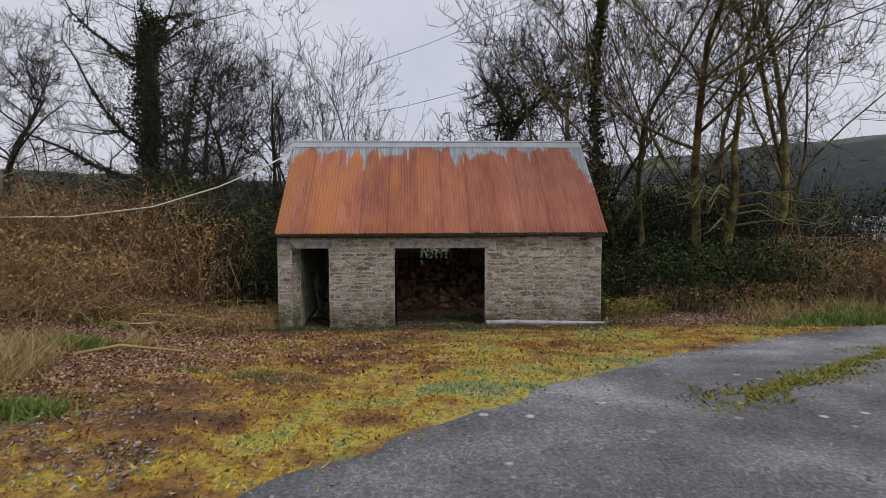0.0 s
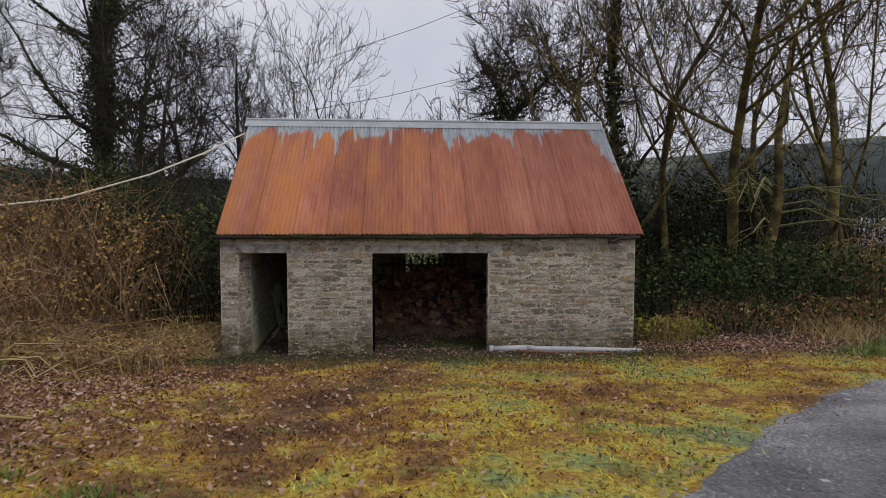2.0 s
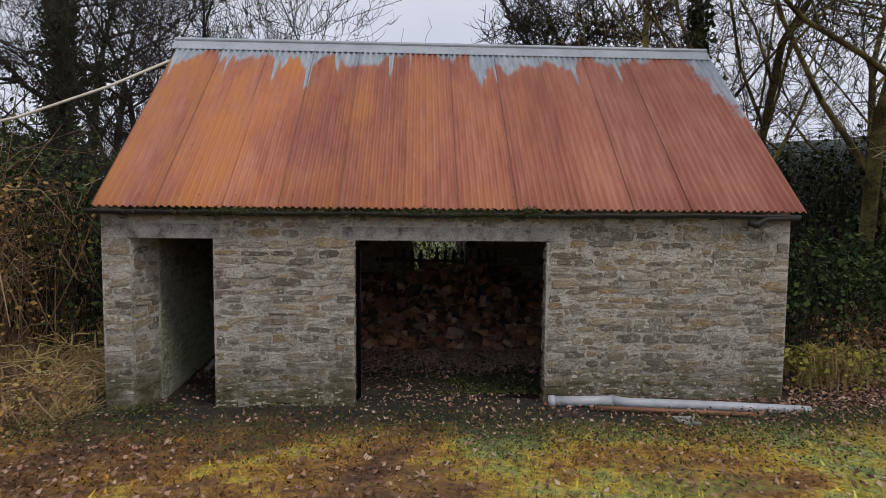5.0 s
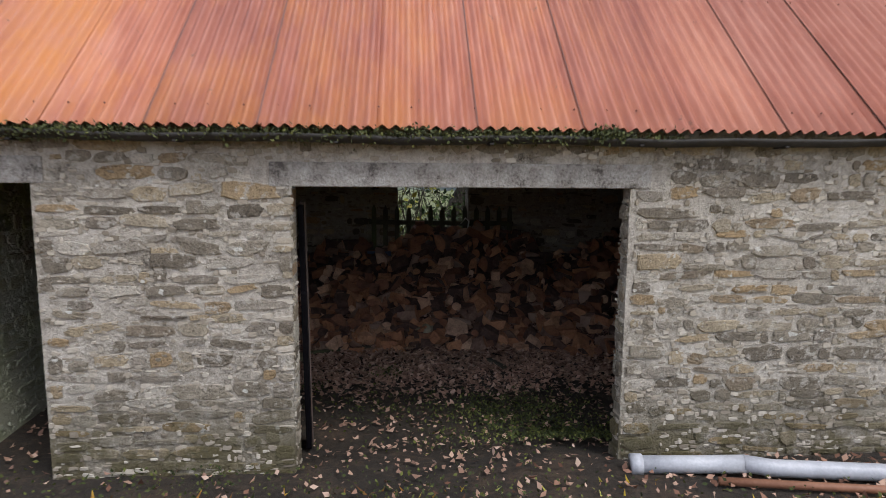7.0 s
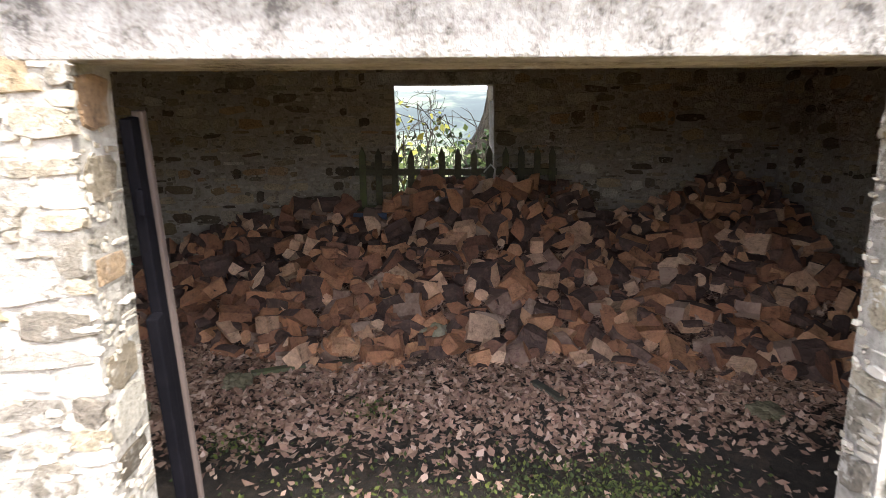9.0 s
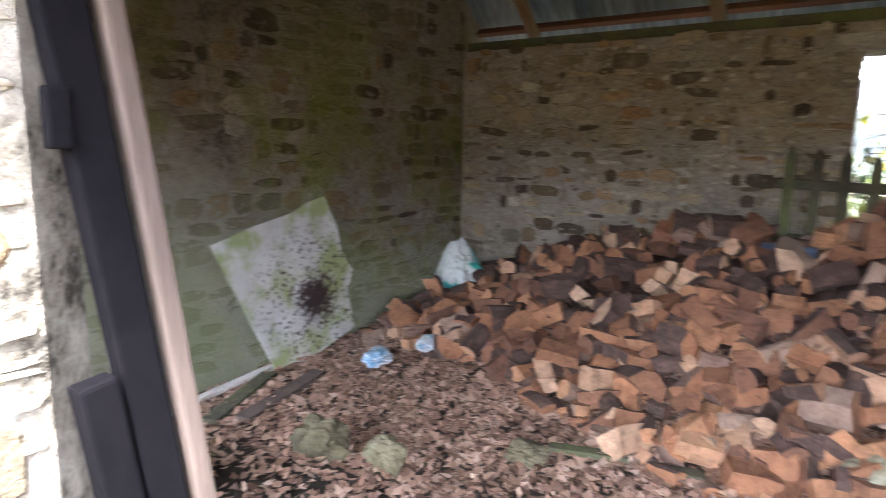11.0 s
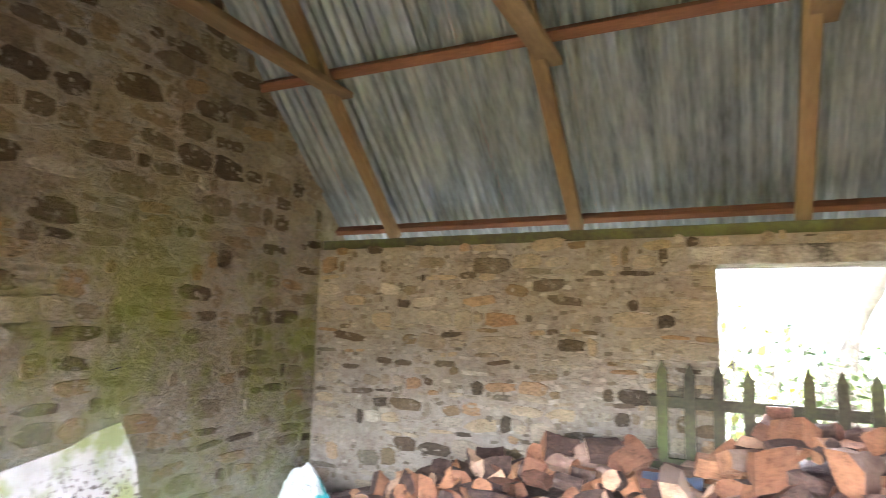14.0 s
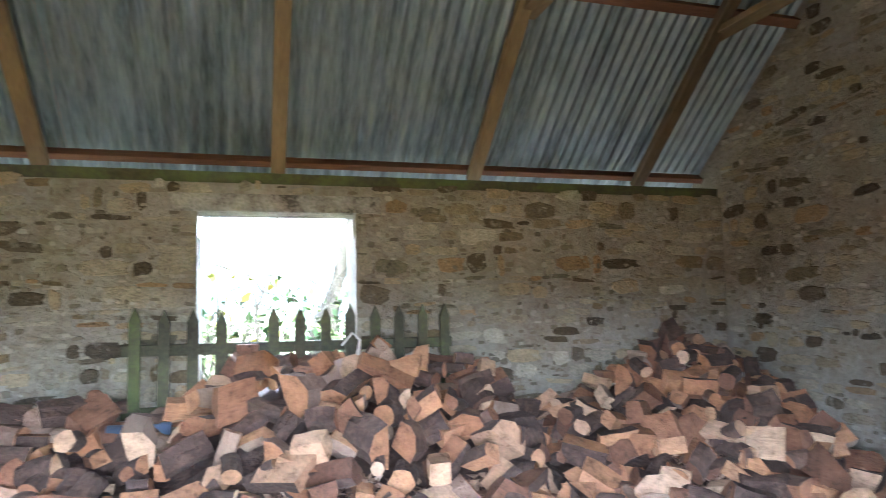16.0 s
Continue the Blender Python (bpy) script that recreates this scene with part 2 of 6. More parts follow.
M_RUBBLE_GABLE = mortar("mortar_rubble_gable", [(0.36, (0.07, 0.055, 0.04)), (0.44, (0.22, 0.19, 0.15)), (0.62, (0.42, 0.39, 0.34))], "gable")

# painted sheet iron: red oxide gone orange in places, bare and blue-grey towards the ridge
def tin_material():
    m, n, l, b = material("painted_iron", 0.55)
    vec = world_vec(n)
    sep = n.new("ShaderNodeSeparateXYZ")
    l.new(vec, sep.inputs[0])
    red = ramp(n, [(0.36, (0.27, 0.084, 0.052)), (0.5, (0.365, 0.13, 0.08)), (0.64, (0.46, 0.2, 0.135))])
    l.new(mix(n, l, 0.5, noisy(n, l, 1.1, 4, 0.6, vec, (1, 0.25, 0.25)), noisy(n, l, 12, 5, 0.65, vec, (1, 0.15, 0.15))), red.inputs["Fac"])
    east = n.new("ShaderNodeMapRange")
    east.inputs["From Min"].default_value, east.inputs["From Max"].default_value = 2.0, -1.6
    l.new(sep.outputs["X"], east.inputs["Value"])
    rust = ramp(n, [(0.43, (0, 0, 0)), (0.62, (0.9, 0.9, 0.9))])
    l.new(noisy(n, l, 1.5, 6, 0.7, vec, (1.4, 0.4, 0.4)), rust.inputs["Fac"])
    c = mix(n, l, mix(n, l, 1.0, rust.outputs["Color"], east.outputs["Result"], "MULTIPLY"), red.outputs["Color"], (0.47, 0.18, 0.045))
    own = ramp(n, [(0.0, (0.84, 0.78, 0.78)), (0.5, (1.0, 1.0, 1.0)), (1.0, (1.12, 1.08, 0.95))])
    l.new(n.new("ShaderNodeObjectInfo").outputs["Random"], own.inputs["Fac"])
    c = mix(n, l, 1.0, c, own.outputs["Color"], "MULTIPLY")
    # the worn line under the ridge: ragged along the sheets, drawn out along the flutes
    wear = n.new("ShaderNodeMath")
    wear.operation = "MULTIPLY_ADD"
    l.new(noisy(n, l, 2.1, 3, 0.62, vec, (1, 0.05, 0.05)), wear.inputs[0])
    wear.inputs[1].default_value = 1.1
    l.new(sep.outputs["Z"], wear.inputs[2])
    streak = n.new("ShaderNodeMath")
    streak.operation = "MULTIPLY_ADD"
    l.new(noisy(n, l, 9, 3, 0.7, vec, (1, 0.05, 0.05)), streak.inputs[0])
    streak.inputs[1].default_value = 0.22
    l.new(wear.outputs[0], streak.inputs[2])
    mr = n.new("ShaderNodeMapRange")
    mr.inputs["From Min"].default_value, mr.inputs["From Max"].default_value = 4.66, 4.73
    # a few long runs of bare metal between the flutes
    runs = ramp(n, [(0.62, (0, 0, 0)), (0.68, (0.34, 0.34, 0.34))])
    l.new(noisy(n, l, 5.2, 2, 0.5, vec, (1, 0.03, 0.03)), runs.inputs["Fac"])
    drip = n.new("ShaderNodeMath")
    l.new(streak.outputs[0], drip.inputs[0])
    l.new(runs.outputs["Color"], drip.inputs[1])
    l.new(drip.outputs[0], mr.inputs["Value"])
    bare = ramp(n, [(0.35, (0.24, 0.28, 0.32)), (0.6, (0.40, 0.44, 0.47)), (0.8, (0.46, 0.42, 0.38))])
    l.new(noisy(n, l, 14, 4, 0.7, vec, (1, 0.2, 0.2)), bare.inputs["Fac"])
    c = mix(n, l, mr.outputs["Result"], c, bare.outputs["Color"])
    edge = n.new("ShaderNodeMath")
    edge.operation = "MULTIPLY_ADD"
    l.new(noisy(n, l, 2.2, 5, 0.75, vec), edge.inputs[0])
    edge.inputs[1].default_value = 0.9
    tip = n.new("ShaderNodeMath")
    tip.operation = "MULTIPLY_ADD"
    l.new(sep.outputs["Z"], tip.inputs[0])
    tip.inputs[1].default_value = 0.4
    l.new(sep.outputs["X"], tip.inputs[2])
    l.new(tip.outputs[0], edge.inputs[2])
    eb = n.new("ShaderNodeMapRange")
    eb.inputs["From Min"].default_value, eb.inputs["From Max"].default_value = 5.3, 5.4
    l.new(edge.outputs[0], eb.inputs["Value"])
    c = mix(n, l, eb.outputs["Result"], c, bare.outputs["Color"])
    specks = ramp(n, [(0.66, (0, 0, 0)), (0.70, (0.8, 0.8, 0.8))])
    l.new(noisy(n, l, 7, 6, 0.75, vec, (1, 0.6, 0.6)), specks.inputs["Fac"])
    c = mix(n, l, specks.outputs["Color"], c, (0.11, 0.06, 0.035))
    # dirt and rust along each lap, its thin shadow painted into the same line
    lap = n.new("ShaderNodeSeparateXYZ")
    l.new(n.new("ShaderNodeTexCoord").outputs["Object"], lap.inputs[0])
    wob = n.new("ShaderNodeMath")
    wob.operation = "MULTIPLY_ADD"
    l.new(noisy(n, l, 3, 5, 0.8, vec), wob.inputs[0])
    wob.inputs[1].default_value = 0.018
    l.new(lap.outputs["X"], wob.inputs[2])
    line = ramp(n, [(0.0155, (0.8, 0.8, 0.8)), (0.021, (0, 0, 0))])
    l.new(wob.outputs[0], line.inputs["Fac"])
    c = mix(n, l, line.outputs["Color"], c, (0.11, 0.042, 0.028))
    l.new(c, b.inputs["Base Color"])
    bump(n, l, b, noisy(n, l, 40, 5, 0.7, vec), 0.5, 0.004)
    return m


M_TIN = tin_material()
M_ZINC = simple("galvanised_iron", [(0.34, (0.1, 0.118, 0.125)), (0.45, (0.2, 0.245, 0.27)), (0.56, (0.3, 0.355, 0.385)), (0.7, (0.4, 0.45, 0.475))], 3.0, 0.45, 26, 0.2, metal=0.55, stretch=(2.5, 0.35, 0.35))
M_CAP = simple("ridge_zinc", [(0.3, (0.28, 0.31, 0.34)), (0.6, (0.42, 0.45, 0.48)), (0.8, (0.5, 0.48, 0.44))], 3.0, 0.5, 30, 0.2, metal=0.2)
M_CONCRETE = simple("concrete", [(0.38, (0.1, 0.09, 0.08)), (0.45, (0.26, 0.24, 0.215)), (0.53, (0.36, 0.34, 0.31)), (0.63, (0.48, 0.46, 0.43))], 6.0, 0.92, 60, 1.0, dist=0.02)
M_RAFTER = simple("rafter_timber", [(0.3, (0.06, 0.042, 0.023)), (0.5, (0.145, 0.1, 0.054)), (0.7, (0.26, 0.19, 0.105))], 3.0, 0.8, 30, 0.3, stretch=(3, 0.5, 0.5), per="object", spread=0.3)
M_PURLIN = simple("purlin_timber", [(0.3, (0.08, 0.034, 0.02)), (0.7, (0.2, 0.098, 0.06))], 3.0, 0.8, 30, 0.3, stretch=(0.4, 3, 3))
M_MOSSY = simple("mossy_timber", [(0.36, (0.034, 0.03, 0.021)), (0.5, (0.07, 0.066, 0.042)), (0.64, (0.1, 0.12, 0.045))], 4.0, 0.9, 40, 0.5, per="object", spread=0.1)
M_POST = simple("frame_timber", [(0.3, (0.06, 0.042, 0.034)), (0.7, (0.13, 0.095, 0.08))], 3.0, 0.8, 40, 0.3, stretch=(3, 3, 0.4))
# near-black, for the post, the half door's edge and the hinge
M_BLACK = simple("near_black", [(0.3, (0.003, 0.003, 0.004)), (0.7, (0.009, 0.008, 0.01))], 4.0, 0.7, 30, 0.3)
M_NAIL = simple("rusty_nail", [(0.3, (0.12, 0.04, 0.025)), (0.7, (0.2, 0.08, 0.05))], 8.0, 0.8, 50, 0.2)
M_BLACK.node_tree.nodes["Principled BSDF"].inputs["Specular IOR Level"].default_value = 0.04
M_BRANCH = simple("lichened_bark", [(0.3, (0.07, 0.06, 0.025)), (0.5, (0.16, 0.15, 0.06)), (0.7, (0.3, 0.29, 0.13))], 3.0, 0.95, 30, 0.6)
M_LITTER_IN = simple("floor_litter", [(0.0, (0.13, 0.075, 0.057)), (0.25, (0.24, 0.14, 0.098)), (0.55, (0.34, 0.208, 0.148)), (0.8, (0.43, 0.285, 0.21)), (1.0, (0.55, 0.41, 0.335))], 3.0, 0.85, 30, 0.0, per="island", spread=0.85)
M_IRON = simple("old_iron", [(0.3, (0.012, 0.01, 0.01)), (0.7, (0.04, 0.035, 0.03))], 8.0, 0.65, 50, 0.4, metal=0.4)
M_GUTTER = simple("gutter_iron", [(0.3, (0.01, 0.009, 0.008)), (0.6, (0.028, 0.024, 0.02)), (0.8, (0.06, 0.05, 0.04))], 6.0, 0.7, 50, 0.4)
M_PIPE = simple("grey_plastic", [(0.35, (0.3, 0.31, 0.34)), (0.65, (0.5, 0.51, 0.54))], 5.0, 0.45, 60, 0.1)
M_CLAYPIPE = simple("brown_plastic", [(0.3, (0.17, 0.07, 0.035)), (0.7, (0.30, 0.14, 0.08))], 5.0, 0.6, 60, 0.1)


def cut_material(name, per):
    """Split and sawn wood: grain along the billet, a shade of its own for each piece."""
    m, n, l, b = material(name, 0.85)
    vec = n.new("ShaderNodeTexCoord").outputs["Object"]
    src = n.new("ShaderNodeNewGeometry").outputs["Random Per Island"] if per == "island" else n.new("ShaderNodeObjectInfo").outputs["Random"]
    tone = ramp(n, [(0.0, (0.15, 0.075, 0.05)), (0.25, (0.25, 0.12, 0.07)), (0.5, (0.37, 0.175, 0.092)), (0.75, (0.48, 0.255, 0.14)), (1.0, (0.58, 0.4, 0.28))])
    l.new(src, tone.inputs["Fac"])
    grain = noisy(n, l, 1.0, 6, 0.75, vec, (70, 9, 70))
    blot = noisy(n, l, 13, 5, 0.7, vec)
    k = ramp(n, [(0.36, (0.36, 0.32, 0.3)), (0.47, (0.85, 0.83, 0.82)), (0.55, (1.05, 1.03, 1.0)), (0.66, (1.3, 1.3, 1.3))])
    l.new(mix(n, l, 0.55, grain, blot), k.inputs["Fac"])
    l.new(mix(n, l, 1.0, tone.outputs["Color"], k.outputs["Color"], "MULTIPLY"), b.inputs["Base Color"])
    bump(n, l, b, mix(n, l, 0.5, grain, blot), 1.0, 0.02)
    return m


M_CUT, M_CUT_ALL = cut_material("cut_wood", "object"), cut_material("cut_wood_all", "island")
M_BARK = simple("bark", [(0.3, (0.07, 0.042, 0.034)), (0.48, (0.2, 0.122, 0.092)), (0.66, (0.36, 0.25, 0.19))], 12.0, 0.95, 50, 1.0, per="object", spread=0.4, dist=0.015)
M_TWIG = simple("twig_bark", [(0.3, (0.018, 0.015, 0.012)), (0.5, (0.04, 0.034, 0.026)), (0.7, (0.08, 0.07, 0.05))], 3.0, 0.95, 30, 0.5)
M_LIMB = simple("mossy_bark", [(0.36, (0.03, 0.025, 0.016)), (0.48, (0.1, 0.078, 0.038)), (0.6, (0.25, 0.21, 0.075))], 2.6, 0.95, 30, 0.8)
M_IVY = simple("ivy_leaf", [(0.2, (0.01, 0.016, 0.008)), (0.5, (0.03, 0.042, 0.018)), (0.8, (0.075, 0.092, 0.036))], 2.0, 0.85, 30, 0.0, per="island", spread=0.7)
M_GREENLEAF = simple("shrub_leaf", [(0.15, (0.012, 0.024, 0.010)), (0.45, (0.035, 0.056, 0.02)), (0.7, (0.075, 0.105, 0.035)), (0.9, (0.17, 0.165, 0.045))], 1.0, 0.85, 30, 0.0, per="island", spread=0.6)
M_BROWNLEAF = simple("thicket_leaf", [(0.15, (0.09, 0.05, 0.026)), (0.35, (0.25, 0.14, 0.06)), (0.55, (0.4, 0.235, 0.085)), (0.72, (0.36, 0.29, 0.09)), (0.9, (0.17, 0.2, 0.06))], 0.7, 0.8, 30, 0.0, per="island", spread=0.5)
M_CANE = simple("bramble_cane", [(0.0, (0.08, 0.05, 0.032)), (0.5, (0.22, 0.14, 0.08)), (1.0, (0.46, 0.34, 0.21))], 0.8, 0.9, 30, 0.2, per="island", spread=0.6)
M_DRY = simple("dry_grass", [(0.0, (0.2, 0.13, 0.05)), (0.5, (0.36, 0.26, 0.11)), (1.0, (0.5, 0.4, 0.22))], 1.0, 0.9, 30, 0.0, per="island", spread=0.7)
M_FERN = simple("fern", [(0.0, (0.08, 0.09, 0.02)), (0.5, (0.19, 0.19, 0.035)), (1.0, (0.36, 0.31, 0.06))], 1.0, 0.7, 30, 0.0, per="island", spread=0.7)
M_GREENGRASS = simple("green_grass", [(0.0, (0.07, 0.115, 0.025)), (1.0, (0.24, 0.31, 0.09))], 0.8, 0.8, 4, 0.0, per="island", spread=0.6)
M_LITTER = simple("leaf_litter", [(0.0, (0.04, 0.02, 0.014)), (0.3, (0.16, 0.083, 0.056)), (0.6, (0.32, 0.185, 0.128)), (0.85, (0.45, 0.3, 0.22)), (1.0, (0.58, 0.46, 0.37))], 3.0, 0.85, 30, 0.0, per="island", spread=0.85)
M_PEBBLE = simple("gravel", [(0.0, (0.07, 0.07, 0.075)), (0.5, (0.18, 0.18, 0.19)), (1.0, (0.42, 0.41, 0.40))], 3.0, 0.9, 50, 0.3, per="island", spread=0.8)
M_ROCK = simple("mossy_rock", [(0.3, (0.07, 0.062, 0.035)), (0.5, (0.17, 0.15, 0.09)), (0.7, (0.31, 0.29, 0.22))], 5.0, 0.9, 50, 0.6, per="object", spread=0.3)
for leafy in (M_IVY, M_GREENLEAF, M_BROWNLEAF, M_CANE, M_DRY, M_FERN, M_TWIG, M_LIMB, M_LITTER, M_GREENGRASS):
    leafy.node_tree.nodes["Principled BSDF"].inputs["Specular IOR Level"].default_value = 0.12
M_CABLE = simple("cable", [(0.3, (0.58, 0.53, 0.42)), (0.7, (0.7, 0.66, 0.55))], 5.0, 0.6, 50, 0.0)
M_WHITE = simple("white_paint", [(0.3, (0.5, 0.48, 0.45)), (0.7, (0.7, 0.69, 0.66))], 5.0, 0.8, 50, 0.2)


def moss_colour(n, l, vec):
    """Carpet moss in broad patches: rusty, ochre, yellow and green."""
    patch = mix(n, l, 0.45, noisy(n, l, 0.45, 4, 0.6, vec), noisy(n, l, 2.2, 6, 0.72, vec))
    r = ramp(n, [(0.41, (0.12, 0.06, 0.027)), (0.47, (0.24, 0.125, 0.036)), (0.51, (0.37, 0.215, 0.042)), (0.54, (0.48, 0.355, 0.05)), (0.57, (0.4, 0.375, 0.08)), (0.62, (0.22, 0.285, 0.115))])
    l.new(patch, r.inputs["Fac"])
    return r.outputs["Color"]


def moss_blades():
    m, n, l, b = material("moss_grass", 0.9)
    b.inputs["Specular IOR Level"].default_value = 0.15
    vec = world_vec(n)
    own = ramp(n, [(0.0, (0.28, 0.25, 0.24)), (0.4, (0.9, 0.88, 0.85)), (0.8, (1.25, 1.2, 1.1)), (1.0, (1.6, 1.6, 1.7))])
    l.new(n.new("ShaderNodeNewGeometry").outputs["Random Per Island"], own.inputs["Fac"])
    l.new(mix(n, l, 1.0, moss_colour(n, l, vec), own.outputs["Color"], "MULTIPLY"), b.inputs["Base Color"])
    return m


M_GRASS = moss_blades()


def ground_material():
    m, n, l, b = material("mossy_ground", 0.95)
    vec = world_vec(n)
    sep = n.new("ShaderNodeSeparateXYZ")
    l.new(vec, sep.inputs[0])
    a, c2, fine = noisy(n, l, 0.42, 5, 0.65, vec), noisy(n, l, 2.6, 7, 0.72, vec), noisy(n, l, 19, 6, 0.8, vec)
    shade = ramp(n, [(0.36, (0.3, 0.27, 0.25)), (0.48, (0.85, 0.83, 0.8)), (0.62, (1.3, 1.3, 1.3))])
    l.new(fine, shade.inputs["Fac"])
    moss_c = mix(n, l, 1.0, moss_colour(n, l, vec), shade.outputs["Color"], "MULTIPLY")
    lawn = ramp(n, [(0.4, (0.035, 0.035, 0.012)), (0.47, (0.13, 0.14, 0.035)), (0.54, (0.27, 0.27, 0.06)), (0.62, (0.22, 0.3, 0.11))])
    l.new(mix(n, l, 0.6, c2, fine), lawn.inputs["Fac"])
    where = ramp(n, [(0.57, (0, 0, 0)), (0.64, (0.8, 0.8, 0.8))])
    l.new(noisy(n, l, 0.8, 5, 0.7, vec, (1, 1.3, 1)), where.inputs["Fac"])
    moss_c = mix(n, l, where.outputs["Color"], moss_c, lawn.outputs["Color"])
    soil = ramp(n, [(0.36, (0.012, 0.009, 0.007)), (0.5, (0.028, 0.021, 0.014)), (0.6, (0.065, 0.042, 0.027)), (0.7, (0.055, 0.062, 0.018))])
    l.new(mix(n, l, 0.5, c2, fine), soil.inputs["Fac"])

    def band(axis, lo, hi):
        mr = n.new("ShaderNodeMapRange")
        mr.inputs["From Min"].default_value, mr.inputs["From Max"].default_value = lo, hi
        add = n.new("ShaderNodeMath")
        add.operation = "MULTIPLY_ADD"
        l.new(a, add.inputs[0])
        add.inputs[1].default_value = 2.0
        l.new(sep.outputs[axis], add.inputs[2])
        l.new(add.outputs[0], mr.inputs["Value"])
        return mr.outputs["Result"]

    c = mix(n, l, band("Y", -0.5, 0.45), moss_c, soil.outputs["Color"])
    # the brown bank under the thicket and fallen leaves
    litter = ramp(n, [(0.32, (0.06, 0.032, 0.02)), (0.5, (0.17, 0.09, 0.055)), (0.7, (0.30, 0.18, 0.12))])
    l.new(mix(n, l, 0.6, c2, fine), litter.inputs["Fac"])
    c = mix(n, l, band("X", -3.6, -5.0), c, litter.outputs["Color"])
    far = ramp(n, [(0.35, (0.05, 0.07, 0.02)), (0.6, (0.12, 0.13, 0.04))])
    l.new(c2, far.inputs["Fac"])
    c = mix(n, l, band("Y", 7.0, 12.0), c, far.outputs["Color"])
    l.new(c, b.inputs["Base Color"])
    bump(n, l, b, mix(n, l, 0.5, c2, fine), 0.9, 0.05)
    return m


def road_material():
    m, n, l, b = material("worn_tarmac", 0.85)
    vec = world_vec(n)
    a, fine, grit = noisy(n, l, 0.5, 5, 0.6, vec), noisy(n, l, 110, 4, 0.85, vec), noisy(n, l, 30, 6, 0.85, vec)
    r = ramp(n, [(0.41, (0.022, 0.023, 0.027)), (0.475, (0.1, 0.1, 0.108)), (0.53, (0.2, 0.2, 0.21)), (0.58, (0.46, 0.455, 0.46))])
    l.new(mix(n, l, 0.68, a, mix(n, l, 0.6, fine, grit)), r.inputs["Fac"])
    v = n.new("ShaderNodeTexVoronoi")
    v.inputs["Scale"].default_value = 3.1
    l.new(vec, v.inputs["Vector"])
    wob = n.new("ShaderNodeMath")
    wob.operation = "MULTIPLY_ADD"
    l.new(grit, wob.inputs[0])
    wob.inputs[1].default_value = 0.25
    l.new(v.outputs["Distance"], wob.inputs[2])
    spot = ramp(n, [(0.235, (1, 1, 1)), (0.27, (0, 0, 0))])
    some = ramp(n, [(0.5, (0, 0, 0)), (0.55, (0.9, 0.9, 0.9))])
    l.new(v.outputs["Color"], some.inputs["Fac"])
    l.new(wob.outputs[0], spot.inputs["Fac"])
    c = mix(n, l, mix(n, l, 1.0, spot.outputs["Color"], some.outputs["Color"], "MULTIPLY"), r.outputs["Color"], (0.55, 0.55, 0.55))
    l.new(c, b.inputs["Base Color"])
    bump(n, l, b, mix(n, l, 0.5, fine, grit), 0.9, 0.015)
    return m


M_GROUND, M_ROAD = ground_material(), road_material()
M_HILL = simple("far_fields", [(0.3, (0.01, 0.018, 0.019)), (0.5, (0.02, 0.031, 0.029)), (0.57, (0.065, 0.08, 0.052)), (0.7, (0.16, 0.165, 0.11))], 0.014, 0.95, 0.08, 0.0)


def board_material():
    m, n, l, b = material("stained_board", 0.85)
    vec = world_vec(n)
    r = ramp(n, [(0.3, (0.5, 0.5, 0.49)), (0.7, (0.68, 0.69, 0.69))])
    l.new(noisy(n, l, 6, 5, 0.6, vec), r.inputs["Fac"])
    g_ = ramp(n, [(0.46, (0, 0, 0)), (0.6, (0.85, 0.85, 0.85))])
    l.new(noisy(n, l, 4.0, 4, 0.6, vec), g_.inputs["Fac"])
    c = mix(n, l, g_.outputs["Color"], r.outputs["Color"], (0.3, 0.36, 0.12))
    d = n.new("ShaderNodeVectorMath")
    d.operation = "DISTANCE"
    l.new(vec, d.inputs[0])
    d.inputs[1].default_value = (-3.0, 2.5, 0.44)
    wob = n.new("ShaderNodeMath")
    wob.operation = "MULTIPLY_ADD"
    l.new(noisy(n, l, 30, 5, 0.8, vec), wob.inputs[0])
    wob.inputs[1].default_value = 0.5
    l.new(d.outputs["Value"], wob.inputs[2])
    hole = ramp(n, [(0.35, (1, 1, 1)), (0.43, (0, 0, 0))])
    l.new(wob.outputs[0], hole.inputs["Fac"])
    c = mix(n, l, hole.outputs["Color"], c, (0.035, 0.02, 0.018))
    near = ramp(n, [(0.3, (1, 1, 1)), (0.55, (0, 0, 0))])
    l.new(d.outputs["Value"], near.inputs["Fac"])
    specks = ramp(n, [(0.57, (0, 0, 0)), (0.61, (0.9, 0.9, 0.9))])
    l.new(noisy(n, l, 42, 2, 0.5, vec), specks.inputs["Fac"])
    c = mix(n, l, mix(n, l, 1.0, near.outputs["Color"], specks.outputs["Color"], "MULTIPLY"), c, (0.06, 0.03, 0.028))
    l.new(c, b.inputs["Base Color"])
    return m


M_BOARD = board_material()
M_FLOORMOSS = simple("floor_moss", [(0.0, (0.012, 0.02, 0.006)), (0.5, (0.045, 0.058, 0.012)), (1.0, (0.15, 0.16, 0.03))], 2.0, 0.9, 30, 0.0, per="island", spread=0.7)

# ---- the land ----
def smooth(a, b, v):
    t = min(1.0, max(0.0, (v - a) / (b - a)))
    return t * t * (3 - 2 * t)


ROAD_EDGE = [(-6.0, -26), (-3.6, -16), (-2.3, -11.2), (-1.7, -9.95), (-1.31, -9.5), (-0.59, -8.63), (0.9, -7.28), (3.24, -4.66), (6.39, -2.38), (9.27, -1.07), (14, 0.4), (24, 2.5), (40, 4.0)]


